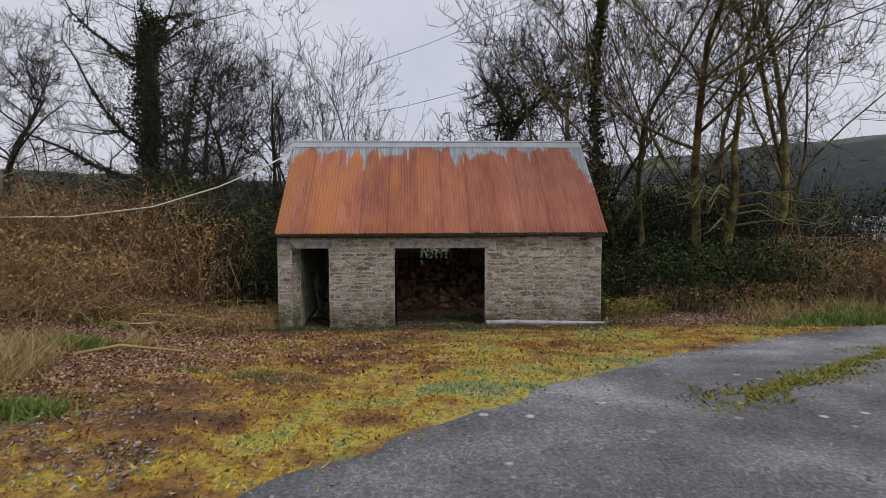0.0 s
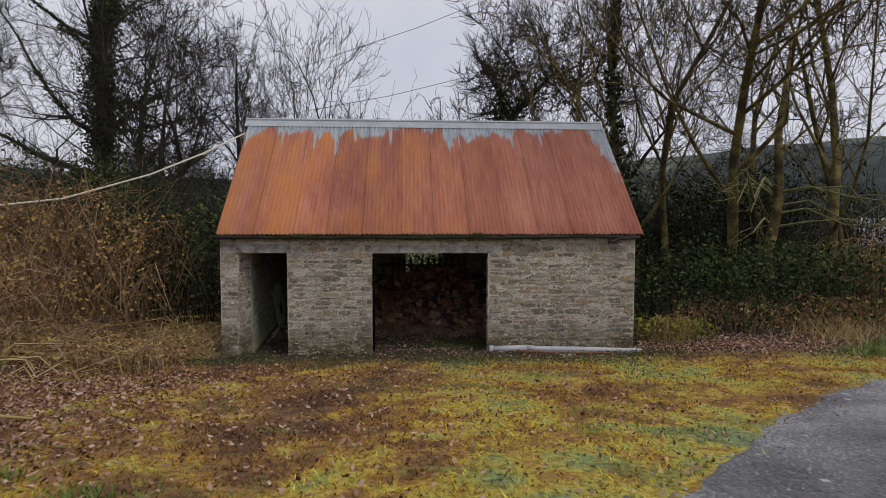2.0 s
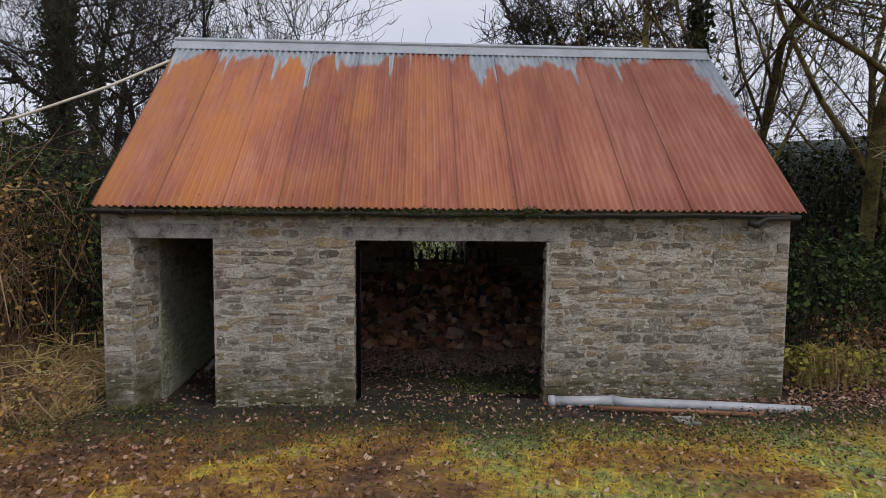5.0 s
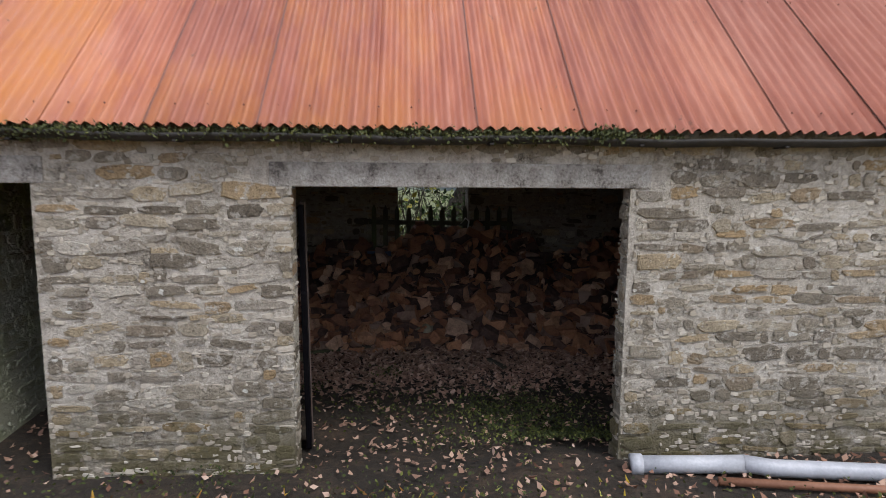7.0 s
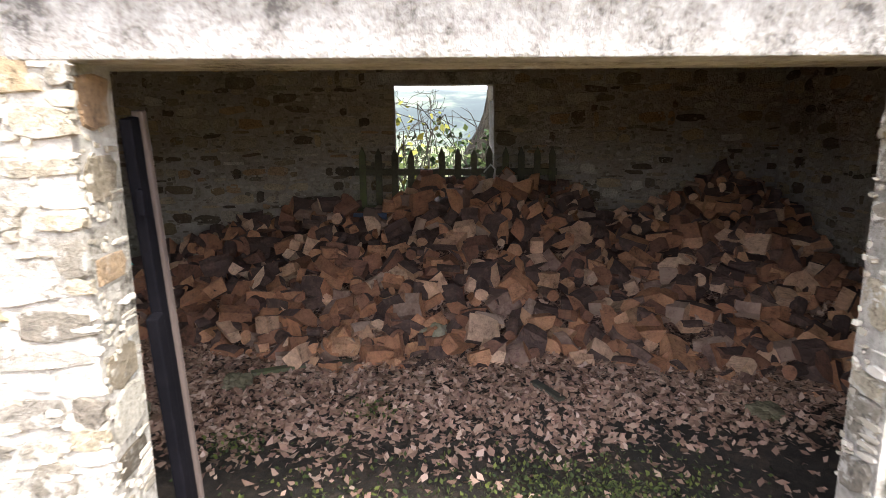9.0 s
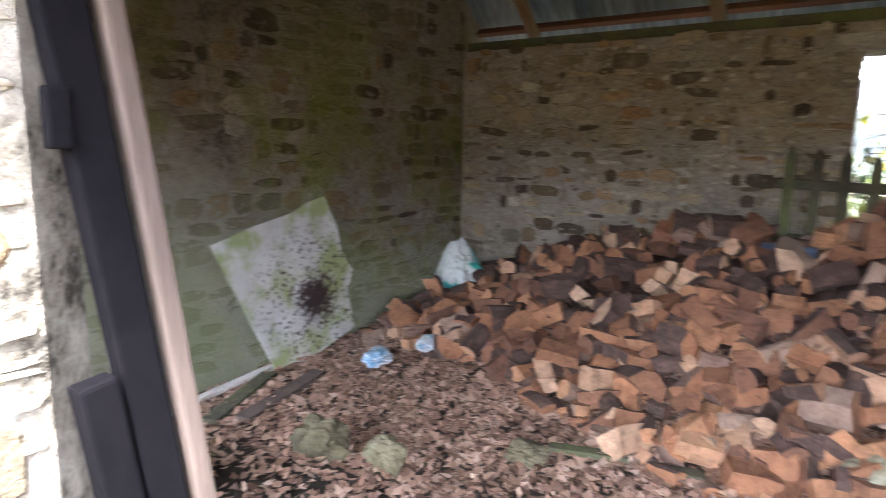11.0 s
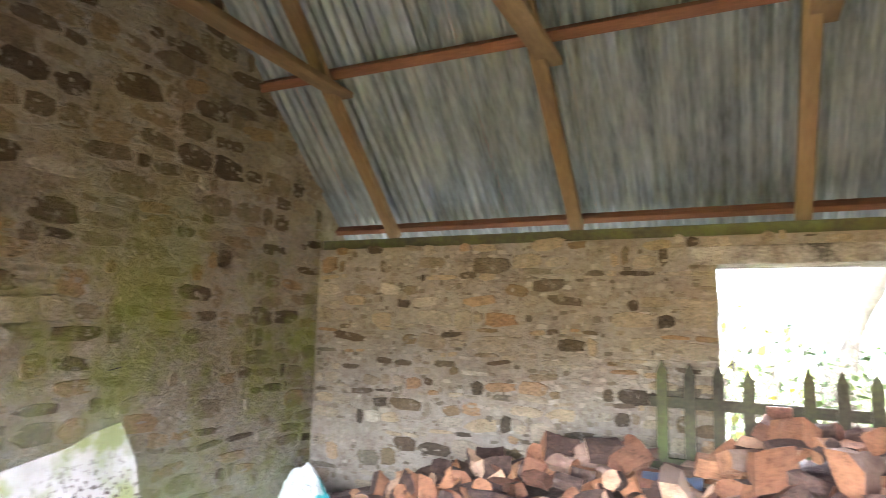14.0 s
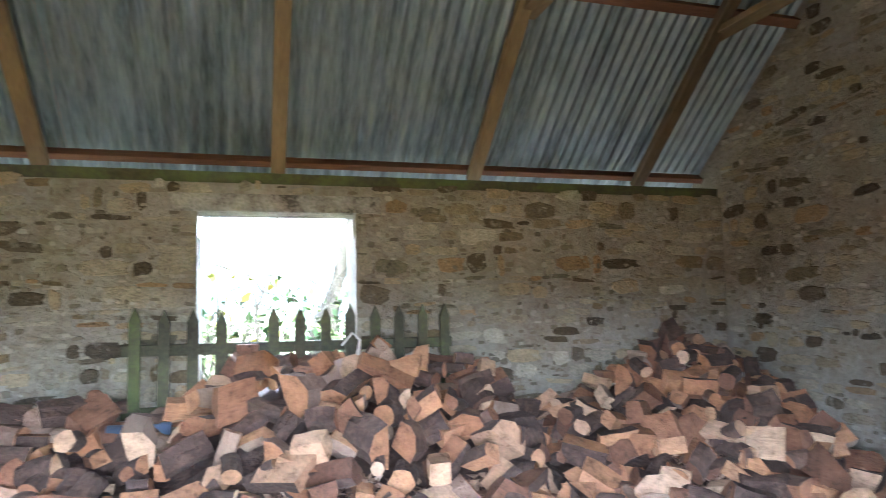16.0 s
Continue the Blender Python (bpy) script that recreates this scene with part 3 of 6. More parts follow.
def g(x, y):
    """The height of the ground."""
    d = -y
    if d <= 0:
        z = 0.06 + 0.01 * max(-5, min(5, x))
        inside = smooth(0.0, 0.5, y) * smooth(3.4, 3.1, abs(x)) * smooth(4.55, 4.25, y)
        z = z * (1 - inside) + inside * (-0.04 + 0.05 * y)
        z -= 0.05 * max(0.0, y - 6) ** 1.1 if y > 6 else 0.0
        z = max(z, -9.0)
    else:
        z = 0.06 + 0.01 * max(-5, min(5, x)) + 0.108 * min(d, 7.4) + 0.028 * min(max(0, d - 7.4), 12)
        z -= 0.027 * max(-8, min(12, x)) * min(1, d / 4)
    bank = smooth(-4.3, -7.5, x) * smooth(-7, -3, y) * 0.45
    return z + bank + 0.02 * noise.noise((x * 0.7, y * 0.7, 0)) + 0.012 * noise.noise((x * 2.7, y * 2.7, 3))


def spread_axis(lo, hi, step, near, far, grow=1.25):
    out = list(np.arange(lo, hi + step / 2, step))
    s = step
    while out[-1] < far:
        s *= grow
        out.append(out[-1] + s)
    s = step
    while out[0] > near:
        s *= grow
        out.insert(0, out[0] - s)
    return out


def grid(name, xs, ys, height):
    verts = [(x, y, height(x, y)) for y in ys for x in xs]
    w = len(xs)
    faces = [(j * w + i, j * w + i + 1, (j + 1) * w + i + 1, (j + 1) * w + i) for j in range(len(ys) - 1) for i in range(w - 1)]
    return mesh(name, verts, faces, True)


ground = dress("ground", grid("ground", spread_axis(-9, 10, 0.16, -700, 700), spread_axis(-14, 5, 0.16, -500, 900), g), M_GROUND)
tagged(ground, "mossy yellow and brown ground with dark trodden soil by the shed", "ground", kind="structure")


def hills():
    verts, faces = [], []
    rows = [(250, -14, 0.0), (300, -6, 0.35), (380, 0, 0.75), (470, 0, 1.0), (620, -30, 1.0)]
    k = 144
    for r, off, s in rows:
        for i in range(k):
            a = 2 * math.pi * i / k
            x, y = r * math.sin(a), r * math.cos(a)
            top = 24 + 26 * smooth(0.1, 0.6, math.sin(a)) + 5 * noise.noise((math.sin(a) * 3, math.cos(a) * 3, 1)) + 2.5 * noise.noise((math.sin(a) * 14, math.cos(a) * 14, 1))
            verts.append((x, y, off + s * top))
    for j in range(len(rows) - 1):
        for i in range(k):
            faces.append((j * k + i, j * k + (i + 1) % k, (j + 1) * k + (i + 1) % k, (j + 1) * k + i))
    return mesh("hills", verts, faces, True)


tagged(dress("backdrop", hills(), M_HILL), "far hillsides of fields and dark woods", "hills", kind="structure")


def resample(points, step):
    pts, out = [Vector((*p, 0)) for p in points], []
    for a, b in zip(pts, pts[1:]):
        k = max(1, int((b - a).length / step))
        out.extend(a.lerp(b, i / k) for i in range(k))
    return out + [pts[-1]]


def rounded(points, times=2):
    for _ in range(times):
        out = [points[0]]
        for a, b in zip(points, points[1:]):
            out += [tuple(p * 0.75 + q * 0.25 for p, q in zip(a, b)), tuple(p * 0.25 + q * 0.75 for p, q in zip(a, b))]
        points = out + [points[-1]]
    return points


EDGE = resample(rounded(ROAD_EDGE), 0.16)


def road_mesh():
    verts, faces, across = [], [], [0, 0.04, 0.12, 0.3, 0.6, 1.0, 1.5, 2.0, 2.6, 3.2, 3.8, 4.6, 5.4, 6.2, 6.3]
    for i, p in enumerate(EDGE):
        d = (EDGE[min(i + 1, len(EDGE) - 1)] - EDGE[max(i - 1, 0)]).normalized()
        side = Vector((d.y, -d.x, 0))
        jag = 0.16 * noise.noise((p.x * 1.7, p.y * 1.7, 5)) + 0.07 * noise.noise((p.x * 7, p.y * 7, 5))
        for j, a in enumerate(across):
            q = p + side * (a + jag * (1 if a < 1 else 0.3))
            lift = -0.02 if j in (0, len(across) - 1) else 0.012 if j == 1 else 0.02
            verts.append((q.x, q.y, g(q.x, q.y) + lift))
    w = len(across)
    faces = [(i * w + j, i * w + j + 1, (i + 1) * w + j + 1, (i + 1) * w + j) for i in range(len(EDGE) - 1) for j in range(w - 1)]
    return mesh("road", verts, faces, True)


road = tagged(dress("road", road_mesh(), M_ROAD), "worn grey tarmac lane with pale spots and gravel", "lane", kind="structure")


def edge_distance(x, y):
    """How far a place lies on the road's side of its edge (negative: on the moss)."""
    best, side = 1e9, -1
    for i in range(0, len(EDGE) - 4, 4):
        p = EDGE[i]
        dd = (p.x - x) ** 2 + (p.y - y) ** 2
        if dd < best:
            q = EDGE[i + 4]
            best, side = dd, (q.x - p.x) * (y - p.y) - (q.y - p.y) * (x - p.x)
    return math.sqrt(best) * (1 if side < 0 else -1)


# ---- leaves, blades and pebbles: many small flat pieces in one mesh ----
def flakes(name, centres, size, up, rng, bend=0.35, slim=0.6):
    """Small bent leaves: centres (n, 3), size (n,), up: how flat they lie (1: flat)."""
    n = len(centres)
    centres, size = np.asarray(centres, float), np.asarray(size, float)
    nor = rng.normal(size=(n, 3)) * (1 - up)
    nor[:, 2] += up + 0.05
    nor /= np.linalg.norm(nor, axis=1)[:, None]
    h = rng.normal(size=(n, 3))
    u = np.cross(nor, h)
    u /= np.linalg.norm(u, axis=1)[:, None] + 1e-9
    v = np.cross(nor, u)
    s = size[:, None]
    curl = nor * s * bend * rng.uniform(-0.3, 1.0, (n, 1))
    co = np.stack([centres - u * s * 0.5 + curl * 0.5, centres - v * s * slim * 0.5, centres + u * s * 0.5 + curl, centres + v * s * slim * 0.5], 1).reshape(-1, 3)
    me = bpy.data.meshes.new(name)
    me.vertices.add(4 * n)
    me.vertices.foreach_set("co", co.ravel())
    me.loops.add(4 * n)
    me.loops.foreach_set("vertex_index", np.arange(4 * n))
    me.polygons.add(n)
    me.polygons.foreach_set("loop_start", np.arange(0, 4 * n, 4))
    me.update(calc_edges=True)
    return me


def blades(name, roots, height, rng, lean=0.5, width=0.12):
    n = len(roots)
    roots, height = np.asarray(roots, float), np.asarray(height, float)[:, None]
    a = rng.uniform(0, 2 * np.pi, n)
    u = np.stack([np.cos(a), np.sin(a), np.zeros(n)], 1)
    tip = rng.normal(size=(n, 3)) * lean
    tip[:, 2] = 1
    co = np.stack([roots - u * height * width, roots + u * height * width, roots + tip * height], 1).reshape(-1, 3)
    me = bpy.data.meshes.new(name)
    me.vertices.add(3 * n)
    me.vertices.foreach_set("co", co.ravel())
    me.loops.add(3 * n)
    me.loops.foreach_set("vertex_index", np.arange(3 * n))
    me.polygons.add(n)
    me.polygons.foreach_set("loop_start", np.arange(0, 3 * n, 3))
    me.update(calc_edges=True)
    return me

# ---- the shed ----
HW, BACK, TH = 3.525, 4.6, 0.42
INX, INF, INB = 3.105, 0.36, 4.22
RY, RZ, SLOPE = 2.3, 4.25, 0.8915
TOP = 2.10
L0, L1, LZ = -3.245, -2.445, 1.775
D0, D1, DZ = -1.0, 0.98, 1.765
W0, W1, WZ0, WZ1 = -0.42, 0.465, 0.92, 1.94


def roof_z(y):
    return RZ - SLOPE * abs(y - RY)


def prism(bm, plan, z0, z1):
    """An upright block over a plan polygon (anticlockwise)."""
    lo = [bm.verts.new((*p, z0)) for p in plan]
    hi = [bm.verts.new((*p, z1)) for p in plan]
    bm.faces.new(lo[::-1])
    bm.faces.new(hi)
    for i in range(len(plan)):
        j = (i + 1) % len(plan)
        bm.faces.new((lo[i], lo[j], hi[j], hi[i]))


def wall_front():
    bm = bmesh.new()
    prism(bm, [(-HW, 0), (L0, 0), (-3.11, INF), (-HW, INF)], -0.4, TOP)
    prism(bm, [(L1 + 0.01, 0), (D0 - 0.03, 0), (D0 - 0.03, 0.22), (D0 - 0.1, 0.3), (L1 + 0.04, 0.3)], -0.4, TOP)
    prism(bm, [(D1 - 0.03, 0), (HW, 0), (HW, INF), (D1 + 0.15, INF), (D1 - 0.01, 0.17)], -0.4, TOP)
    prism(bm, [(L0, 0.002), (L1 + 0.01, 0.002), (L1 + 0.04, INF), (-3.11, INF)], LZ, TOP)
    prism(bm, [(D0 - 0.03, 0.002), (D1 - 0.03, 0.002), (D1 + 0.15, INF), (D0 - 0.1, INF)], DZ, TOP)
    return part("wall_front", bm, M_MORTAR_FRONT)


def wall_back():
    bm = bmesh.new()
    for x0, x1, z0, z1 in ((-HW, W0, -0.4, TOP), (W1, HW, -0.4, TOP), (W0, W1, -0.4, WZ0), (W0, W1, WZ1, TOP)):
        box(bm, x0, x1, INB, INB + 0.11, z0, z1)
        if z0 < TOP - 0.3:
            box(bm, x0, x1, INB + 0.11, BACK, z0, min(z1, TOP - 0.3))
    return part("wall_back", bm, M_MORTAR_BACK)


def gable(name, x0, x1, mat):
    bm = bmesh.new()
    end = BACK - 0.02
    plan = [(INF, -0.4), (end, -0.4), (end, roof_z(end) - 0.03), (RY, RZ - 0.03), (INF, roof_z(INF) - 0.03)]
    a = [bm.verts.new((x0, y, z)) for y, z in plan]
    b = [bm.verts.new((x1, y, z)) for y, z in plan]
    bm.faces.new(a)
    bm.faces.new(b[::-1])
    for i in range(5):
        j = (i + 1) % 5
        bm.faces.new((a[j], a[i], b[i], b[j]))
    bmesh.ops.recalc_face_normals(bm, faces=bm.faces)
    return part(name, bm, mat)


WALL_F = tagged(wall_front(), "rubble stone front wall with lime mortar, lichen and two openings", "wall", kind="structure")
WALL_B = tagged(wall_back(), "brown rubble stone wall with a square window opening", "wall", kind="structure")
WALL_L = tagged(gable("wall_left", -HW + 0.004, -INX, M_MORTAR_GABLE), "rubble stone gable green with algae", "wall", kind="structure")
WALL_R = tagged(gable("wall_right", INX, HW - 0.004, M_MORTAR_BACK), "rubble stone gable of mixed brown stones", "wall", kind="structure")

# corrugated sheets: red outside, bare zinc below
SHEETS = 12
RX0, RX1 = -3.575, 3.605
step = (RX1 - RX0 - 0.045) / SHEETS
PITCH = step / 8
EAVE_RUN = RY + 0.125


def sheet_mesh(name, side, width, skew):
    """One sheet from eave to ridge, local x across it; side: -1 front, 1 back."""
    cols, rows = int(width / PITCH * 8) + 1, 6
    verts, faces = [], []
    up = Vector((0, side * SLOPE, 1)).normalized()
    for layer in (0, 1):
        for j in range(rows):
            f = j / (rows - 1)
            y = RY + side * EAVE_RUN * (1 - f)
            for i in range(cols):
                x = width * i / (cols - 1)
                wave = 0.0145 * math.cos(2 * math.pi * x / PITCH)
                p = Vector((x, y + side * skew * (1 - f), roof_z(y))) + up * (wave - 0.004 * layer)
                verts.append(p)
    n = cols * rows
    for layer in (0, 1):
        for j in range(rows - 1):
            for i in range(cols - 1):
                a = layer * n + j * cols + i
                q = (a, a + 1, a + 1 + cols, a + cols)
                faces.append(q if (layer == 0) == (side < 0) else q[::-1])
    for j in (0, rows - 1):
        for i in range(cols - 1):
            a = j * cols + i
            faces.append((a, a + 1, a + 1 + n, a + n))
    for i in (0, cols - 1):
        for j in range(rows - 1):
            a = j * cols + i
            faces.append((a, a + cols, a + cols + n, a + n))
    me = mesh(name, verts, faces, True)
    me.materials.append(M_TIN)
    me.materials.append(M_ZINC)
    half = (rows - 1) * (cols - 1)
    for i, p in enumerate(me.polygons):
        if half <= i < 2 * half:
            p.material_index = 1
    return me


roof = tagged(new("roof"), "corrugated iron roof with flaking red paint, bare grey at the ridge", "roof", kind="structure")
for side in (-1, 1):
    for variant in range(3):
        me = sheet_mesh("roof_sheet", side, step + 0.6 * PITCH, (0.0, 0.012, -0.008)[variant])
        for k in range(variant, SHEETS, 3):
            ob = dress("roof_sheet", me, None, roof)
            ob.location = (RX0 + k * step, 0, 0.008)
            ob.rotation_euler = (0, 0.0075 / step, 0)

bm = bmesh.new()
for side in (-1, 1):
    q = [(RX0 - 0.02, RY, RZ + 0.032), (RX1 + 0.02, RY, RZ + 0.032), (RX1 + 0.02, RY + side * 0.15, RZ + 0.022 - 0.15 * SLOPE), (RX0 - 0.02, RY + side * 0.15, RZ + 0.022 - 0.15 * SLOPE)]
    hi = [bm.verts.new(p) for p in q]
    lo = [bm.verts.new((p[0], p[1], p[2] - 0.006)) for p in q]
    bm.faces.new(hi)
    bm.faces.new(lo[::-1])
    for i in range(4):
        bm.faces.new((hi[i], hi[(i + 1) % 4], lo[(i + 1) % 4], lo[i]))
v, f = tube([(RX0 - 0.02, RY, RZ + 0.035), (RX1 + 0.02, RY, RZ + 0.035)], [0.028, 0.028], 10)
vs = [bm.verts.new(p) for p in v]
for q in f:
    bm.faces.new([vs[i] for i in q])
bmesh.ops.recalc_face_normals(bm, faces=bm.faces)
part("ridge_cap", bm, M_CAP, roof, "blue-grey zinc ridge cap")

nails = Pile()
rng = np.random.default_rng(8)
for side in (-1,):
    for run in (0.12, 1.1):
        y = RY + side * (EAVE_RUN - run)
        for k in range(int((RX1 - RX0) / (PITCH * 2.5))):
            x = RX0 + 0.08 + k * PITCH * 2.5 + rng.normal() * 0.006
            if rng.random() < 0.6:
                c = Vector((x, y, roof_z(y) + 0.014))
                nails.add([c + Vector((math.cos(a) * 0.008, math.sin(a) * 0.006, math.sin(a) * 0.005)) for a in np.arange(0, 6.2, 1.047)] + [c + Vector((0, -0.006, 0.008))],
                          [(i, (i + 1) % 6, 6) for i in range(6)])
tagged(dress("nail_heads", nails.mesh("nail_heads"), M_NAIL, roof), kind="stuff")

# lintels
for x0, x1, z0, z1, y1 in ((-3.40, -2.36, LZ - 0.004, LZ + 0.145, 0.2), (-1.14, 1.07, DZ - 0.004, DZ + 0.135, 0.13)):
    tagged(part("lintel", box(bmesh.new(), x0, x1, -0.012, y1, z0, z1, 0.008), M_CONCRETE), "weathered grey concrete lintel over an opening", "lintel", kind="structure")
tagged(part("lintel", box(bmesh.new(), W0 - 0.15, W1 + 0.15, INB - 0.008, INB + 0.3, WZ1 - 0.003, WZ1 + 0.1, 0.008), M_CONCRETE), "plain concrete lintel over the window opening", "lintel", kind="structure")

# trusses, purlins and plates
RAFTERS = [-2.575, -1.238, 0.022, 1.275, 2.526]


def under(y, drop):
    return roof_z(y) - drop / math.cos(math.atan(SLOPE))


truss = tagged(new("roof_truss"), "brown sawn timber roof truss with a collar tie", "roof truss", "roof trusses")
for side, name in ((-1, "rafter"), (1, "rafter")):
    foot = RY + side * (EAVE_RUN - 0.32)
    part(name, beam((0, foot, under(foot, 0.128)), (0, RY + side * 0.02, under(RY + side * 0.02, 0.128)), 0.055, 0.085, up=(1, 0, 0)), M_RAFTER, truss)
bm = beam((0.05, RY - 1.32, 2.985), (0.05, RY + 1.32, 2.985), 0.038, 0.12, up=(1, 0, 0))
part("collar_tie", bm, M_RAFTER, truss, "yellowed timber collar tie")
truss.location = (RAFTERS[0], 0, 0)
for x in RAFTERS[1:]:
    copy_thing(truss, pose(x, 0, 0))
for side in (-1, 1):
    for run, deep in ((0.29, 0.04), (1.22, 0.06), (2.2, 0.05)):
        y = RY + side * (EAVE_RUN - run)
        ob = tagged(part("purlin", beam((-INX - 0.06, y, under(y, 0.034 + deep / 2)), (INX + 0.06, y, under(y, 0.034 + deep / 2)), 0.07, deep, up=(0, -side * SLOPE, 1)), M_PURLIN), "reddish timber roof purlin under the sheets", "purlin", "roof purlins")
    y = INB + 0.06 if side > 0 else INF - 0.055
    tagged(part("wall_plate", beam((-INX - 0.02, y, TOP + 0.022), (INX + 0.02, y, TOP + 0.022), 0.1, 0.045, up=(0, 1, 0)), M_MOSSY), "green mossy timber plate along the wall top", "wall plate", "wall plates")

# the old gutter under the front eave, with moss in it
gut = tagged(new("gutter"), "sagging black iron gutter filled with moss", "gutter")
verts, faces = [], []
N = 60
for i in range(N + 1):
    x = -3.62 + 7.12 * i / N
    sag = -0.014 * math.sin(math.pi * i / N) + 0.014 * noise.noise((x * 1.4, 0, 0)) + 0.006 * noise.noise((x * 6, 0, 0))
    for k in range(9):
        a = math.pi + math.pi * k / 8
        verts.append((x, -0.095 + 0.05 * math.cos(a), 2.062 + sag + 0.045 * math.sin(a)))
    for k in range(9):
        a = 2 * math.pi - math.pi * k / 8
        verts.append((x, -0.095 + 0.044 * math.cos(a), 2.062 + sag + 0.039 * math.sin(a)))
for i in range(N):
    for k in range(18):
        a, b = i * 18 + k, i * 18 + (k + 1) % 18
        faces.append((a, b, b + 18, a + 18))
dress("trough", mesh("trough", verts, faces, True), M_GUTTER, gut)
for x in np.arange(-3.3, 3.5, 0.85):
    part("bracket", box(bmesh.new(), x - 0.012, x + 0.012, -0.15, -0.02, 2.0, 2.012, 0.003), M_IRON, gut)
v, f = tube([(3.02, -0.1, 1.97), (3.1, -0.11, 1.955), (3.2, -0.11, 2.02), (3.55, -0.12, 2.03)], [0.03, 0.038, 0.034, 0.03], 10)
dress("outlet", mesh("outlet", v, f, True), M_GUTTER, gut, "broken black gutter outlet")
rng = np.random.default_rng(2)
cen, siz = [], []
for _ in range(6500):
    x = rng.choice([rng.normal(-2.3, 0.25), rng.normal(0.3, 0.4), rng.normal(-0.9, 0.5), rng.normal(0.75, 0.06), rng.uniform(-3.4, 1.2)])
    if x < -3.5 or x > 1.3:
        continue
    cen.append((x, -0.115 + rng.normal() * 0.024, 2.05 + rng.normal() * 0.02 + (0.03 * rng.random() if abs(x - 0.75) < 0.08 else 0)))
    siz.append(rng.uniform(0.012, 0.03))
tagged(dress("gutter_moss", flakes("gutter_moss", cen, siz, 0.3, rng), simple("gutter_moss", [(0, (0.02, 0.025, 0.01)), (0.6, (0.06, 0.07, 0.02)), (1, (0.15, 0.15, 0.035))], 2, 0.9, 30, 0, per="island", spread=0.7)), "clumps of dark moss growing in the gutter", "moss", kind="stuff")

# the timber door frame post inside the left jamb, with its strap hinges
post = tagged(new("frame_post"), "old timber door frame post, dark on one face, with iron hinges", "door post")
part("post", beam((-1.015, 0.475, -0.05), (-1.005, 0.242, 1.64), 0.032, 0.056, up=(0, 1, 0)), M_BLACK, post)
part("door_stop", beam((-1.01, 0.527, -0.05), (-1.0, 0.294, 1.66), 0.032, 0.03, up=(0, 1, 0)), M_POST, post, "pale worn strip of bare timber")
part("lower_leaf", beam((-1.005, 0.4, 0.02), (-0.998, 0.255, 1.1), 0.035, 0.05, up=(0, 1, 0)), M_BLACK, post, "dark edge of the lower half door")
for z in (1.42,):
    part("hinge", box(bmesh.new(), -1.0, -0.982, 0.425 - 0.142 * z, 0.452 - 0.142 * z, z - 0.035, z + 0.035, 0.004), M_BLACK, post, "rusty black iron hinge")

# ---- inside the shed: laid out from the inner door line, then set back to it ----
DEEP = 0.15
outside = set(scene.objects)
TOPS = [(-3.1, 0.22), (-2.7, 0.26), (-2.3, 0.42), (-2.0, 0.54), (-1.65, 0.62), (-1.1, 0.78), (-0.9, 0.82), (-0.72, 0.7), (-0.4, 0.8), (0.0, 0.97), (0.4, 1.0), (0.76, 0.94), (1.1, 0.9), (1.25, 0.66), (1.5, 0.6), (1.83, 0.72), (2.2, 0.86), (2.5, 0.99), (2.7, 0.95), (2.95, 0.8), (3.1, 0.55)]


def pile_height(x, y):
    """The top of the heap of firewood."""
    t = np.interp(x, [a for a, _ in TOPS], [b for _, b in TOPS])
    toe = 2.15 + 0.5 * smooth(-0.6, -2.4, x) - 0.55 * smooth(0.6, 2.6, x)
    f = min(1.0, max(0.0, (y - toe) / (3.75 - toe)))
    return g(x, y) + (t - 0.05) * (0.75 * f + 0.25 * f ** 2) + 0.05 * noise.noise((x * 3, y * 3, 7)) * (1 if f > 0.05 else 0), f


def log_template(kind, seed):
    """A piece of firewood along local y: split faces and ends of clean wood, the rest bark."""
    r = np.random.default_rng(seed)
    ln, rad = r.uniform(0.17, 0.25), r.uniform(0.07, 0.1)
    if kind == "round":
        k = 11
        prof = [(rad * 0.75 * math.cos(a) * r.uniform(0.92, 1.06), rad * 0.75 * math.sin(a) * r.uniform(0.92, 1.06)) for a in np.linspace(0, 2 * math.pi, k, endpoint=False)]
        bark = [True] * k
    else:
        sweep = {"half": math.pi, "wedge": r.uniform(1.5, 2.1), "block": r.uniform(0.7, 1.1)}[kind]
        k = 5
        arc = [(rad * 1.35 * math.cos(a), rad * 1.35 * math.sin(a)) for a in np.linspace(-sweep / 2, sweep / 2, k)]
        if kind == "block":
            prof = arc + [(rad * r.uniform(-0.25, 0.1), rad * r.uniform(0.55, 0.85)), (rad * r.uniform(-0.25, 0.1), -rad * r.uniform(0.55, 0.85))]
        elif kind == "half":
            prof = arc + [(r.normal() * 0.006, 0.0)]
        else:
            prof = arc + [(-0.012 + r.normal() * 0.006, 0.012)]
        prof = [(x - rad * 0.6, y) for x, y in prof]
        bark = [i < k - 1 for i in range(len(prof))]
    n, rings = len(prof), 4
    verts, faces, mat = [], [], []
    slant = r.normal(size=4) * 0.12
    for j in range(rings):
        f = j / (rings - 1)
        s = 1 + r.normal() * 0.03
        for x, y in prof:
            verts.append((x * s + 0.01 * math.sin(3 * f + seed), ln * (f - 0.5) + (slant[0] * x + slant[1] * y) * (1 if j == 0 else 0) + (slant[2] * x + slant[3] * y) * (1 if j == rings - 1 else 0), y * s + r.normal() * 0.005))
    for j in range(rings - 1):
        for i in range(n):
            a, b = j * n + i, j * n + (i + 1) % n
            faces.append((a, b, b + n, a + n))
            mat.append(1 if bark[i] else 0)
    faces += [tuple(range(n - 1, -1, -1)), tuple(range((rings - 1) * n, rings * n))]
    mat += [0, 0]
    return verts, faces, mat


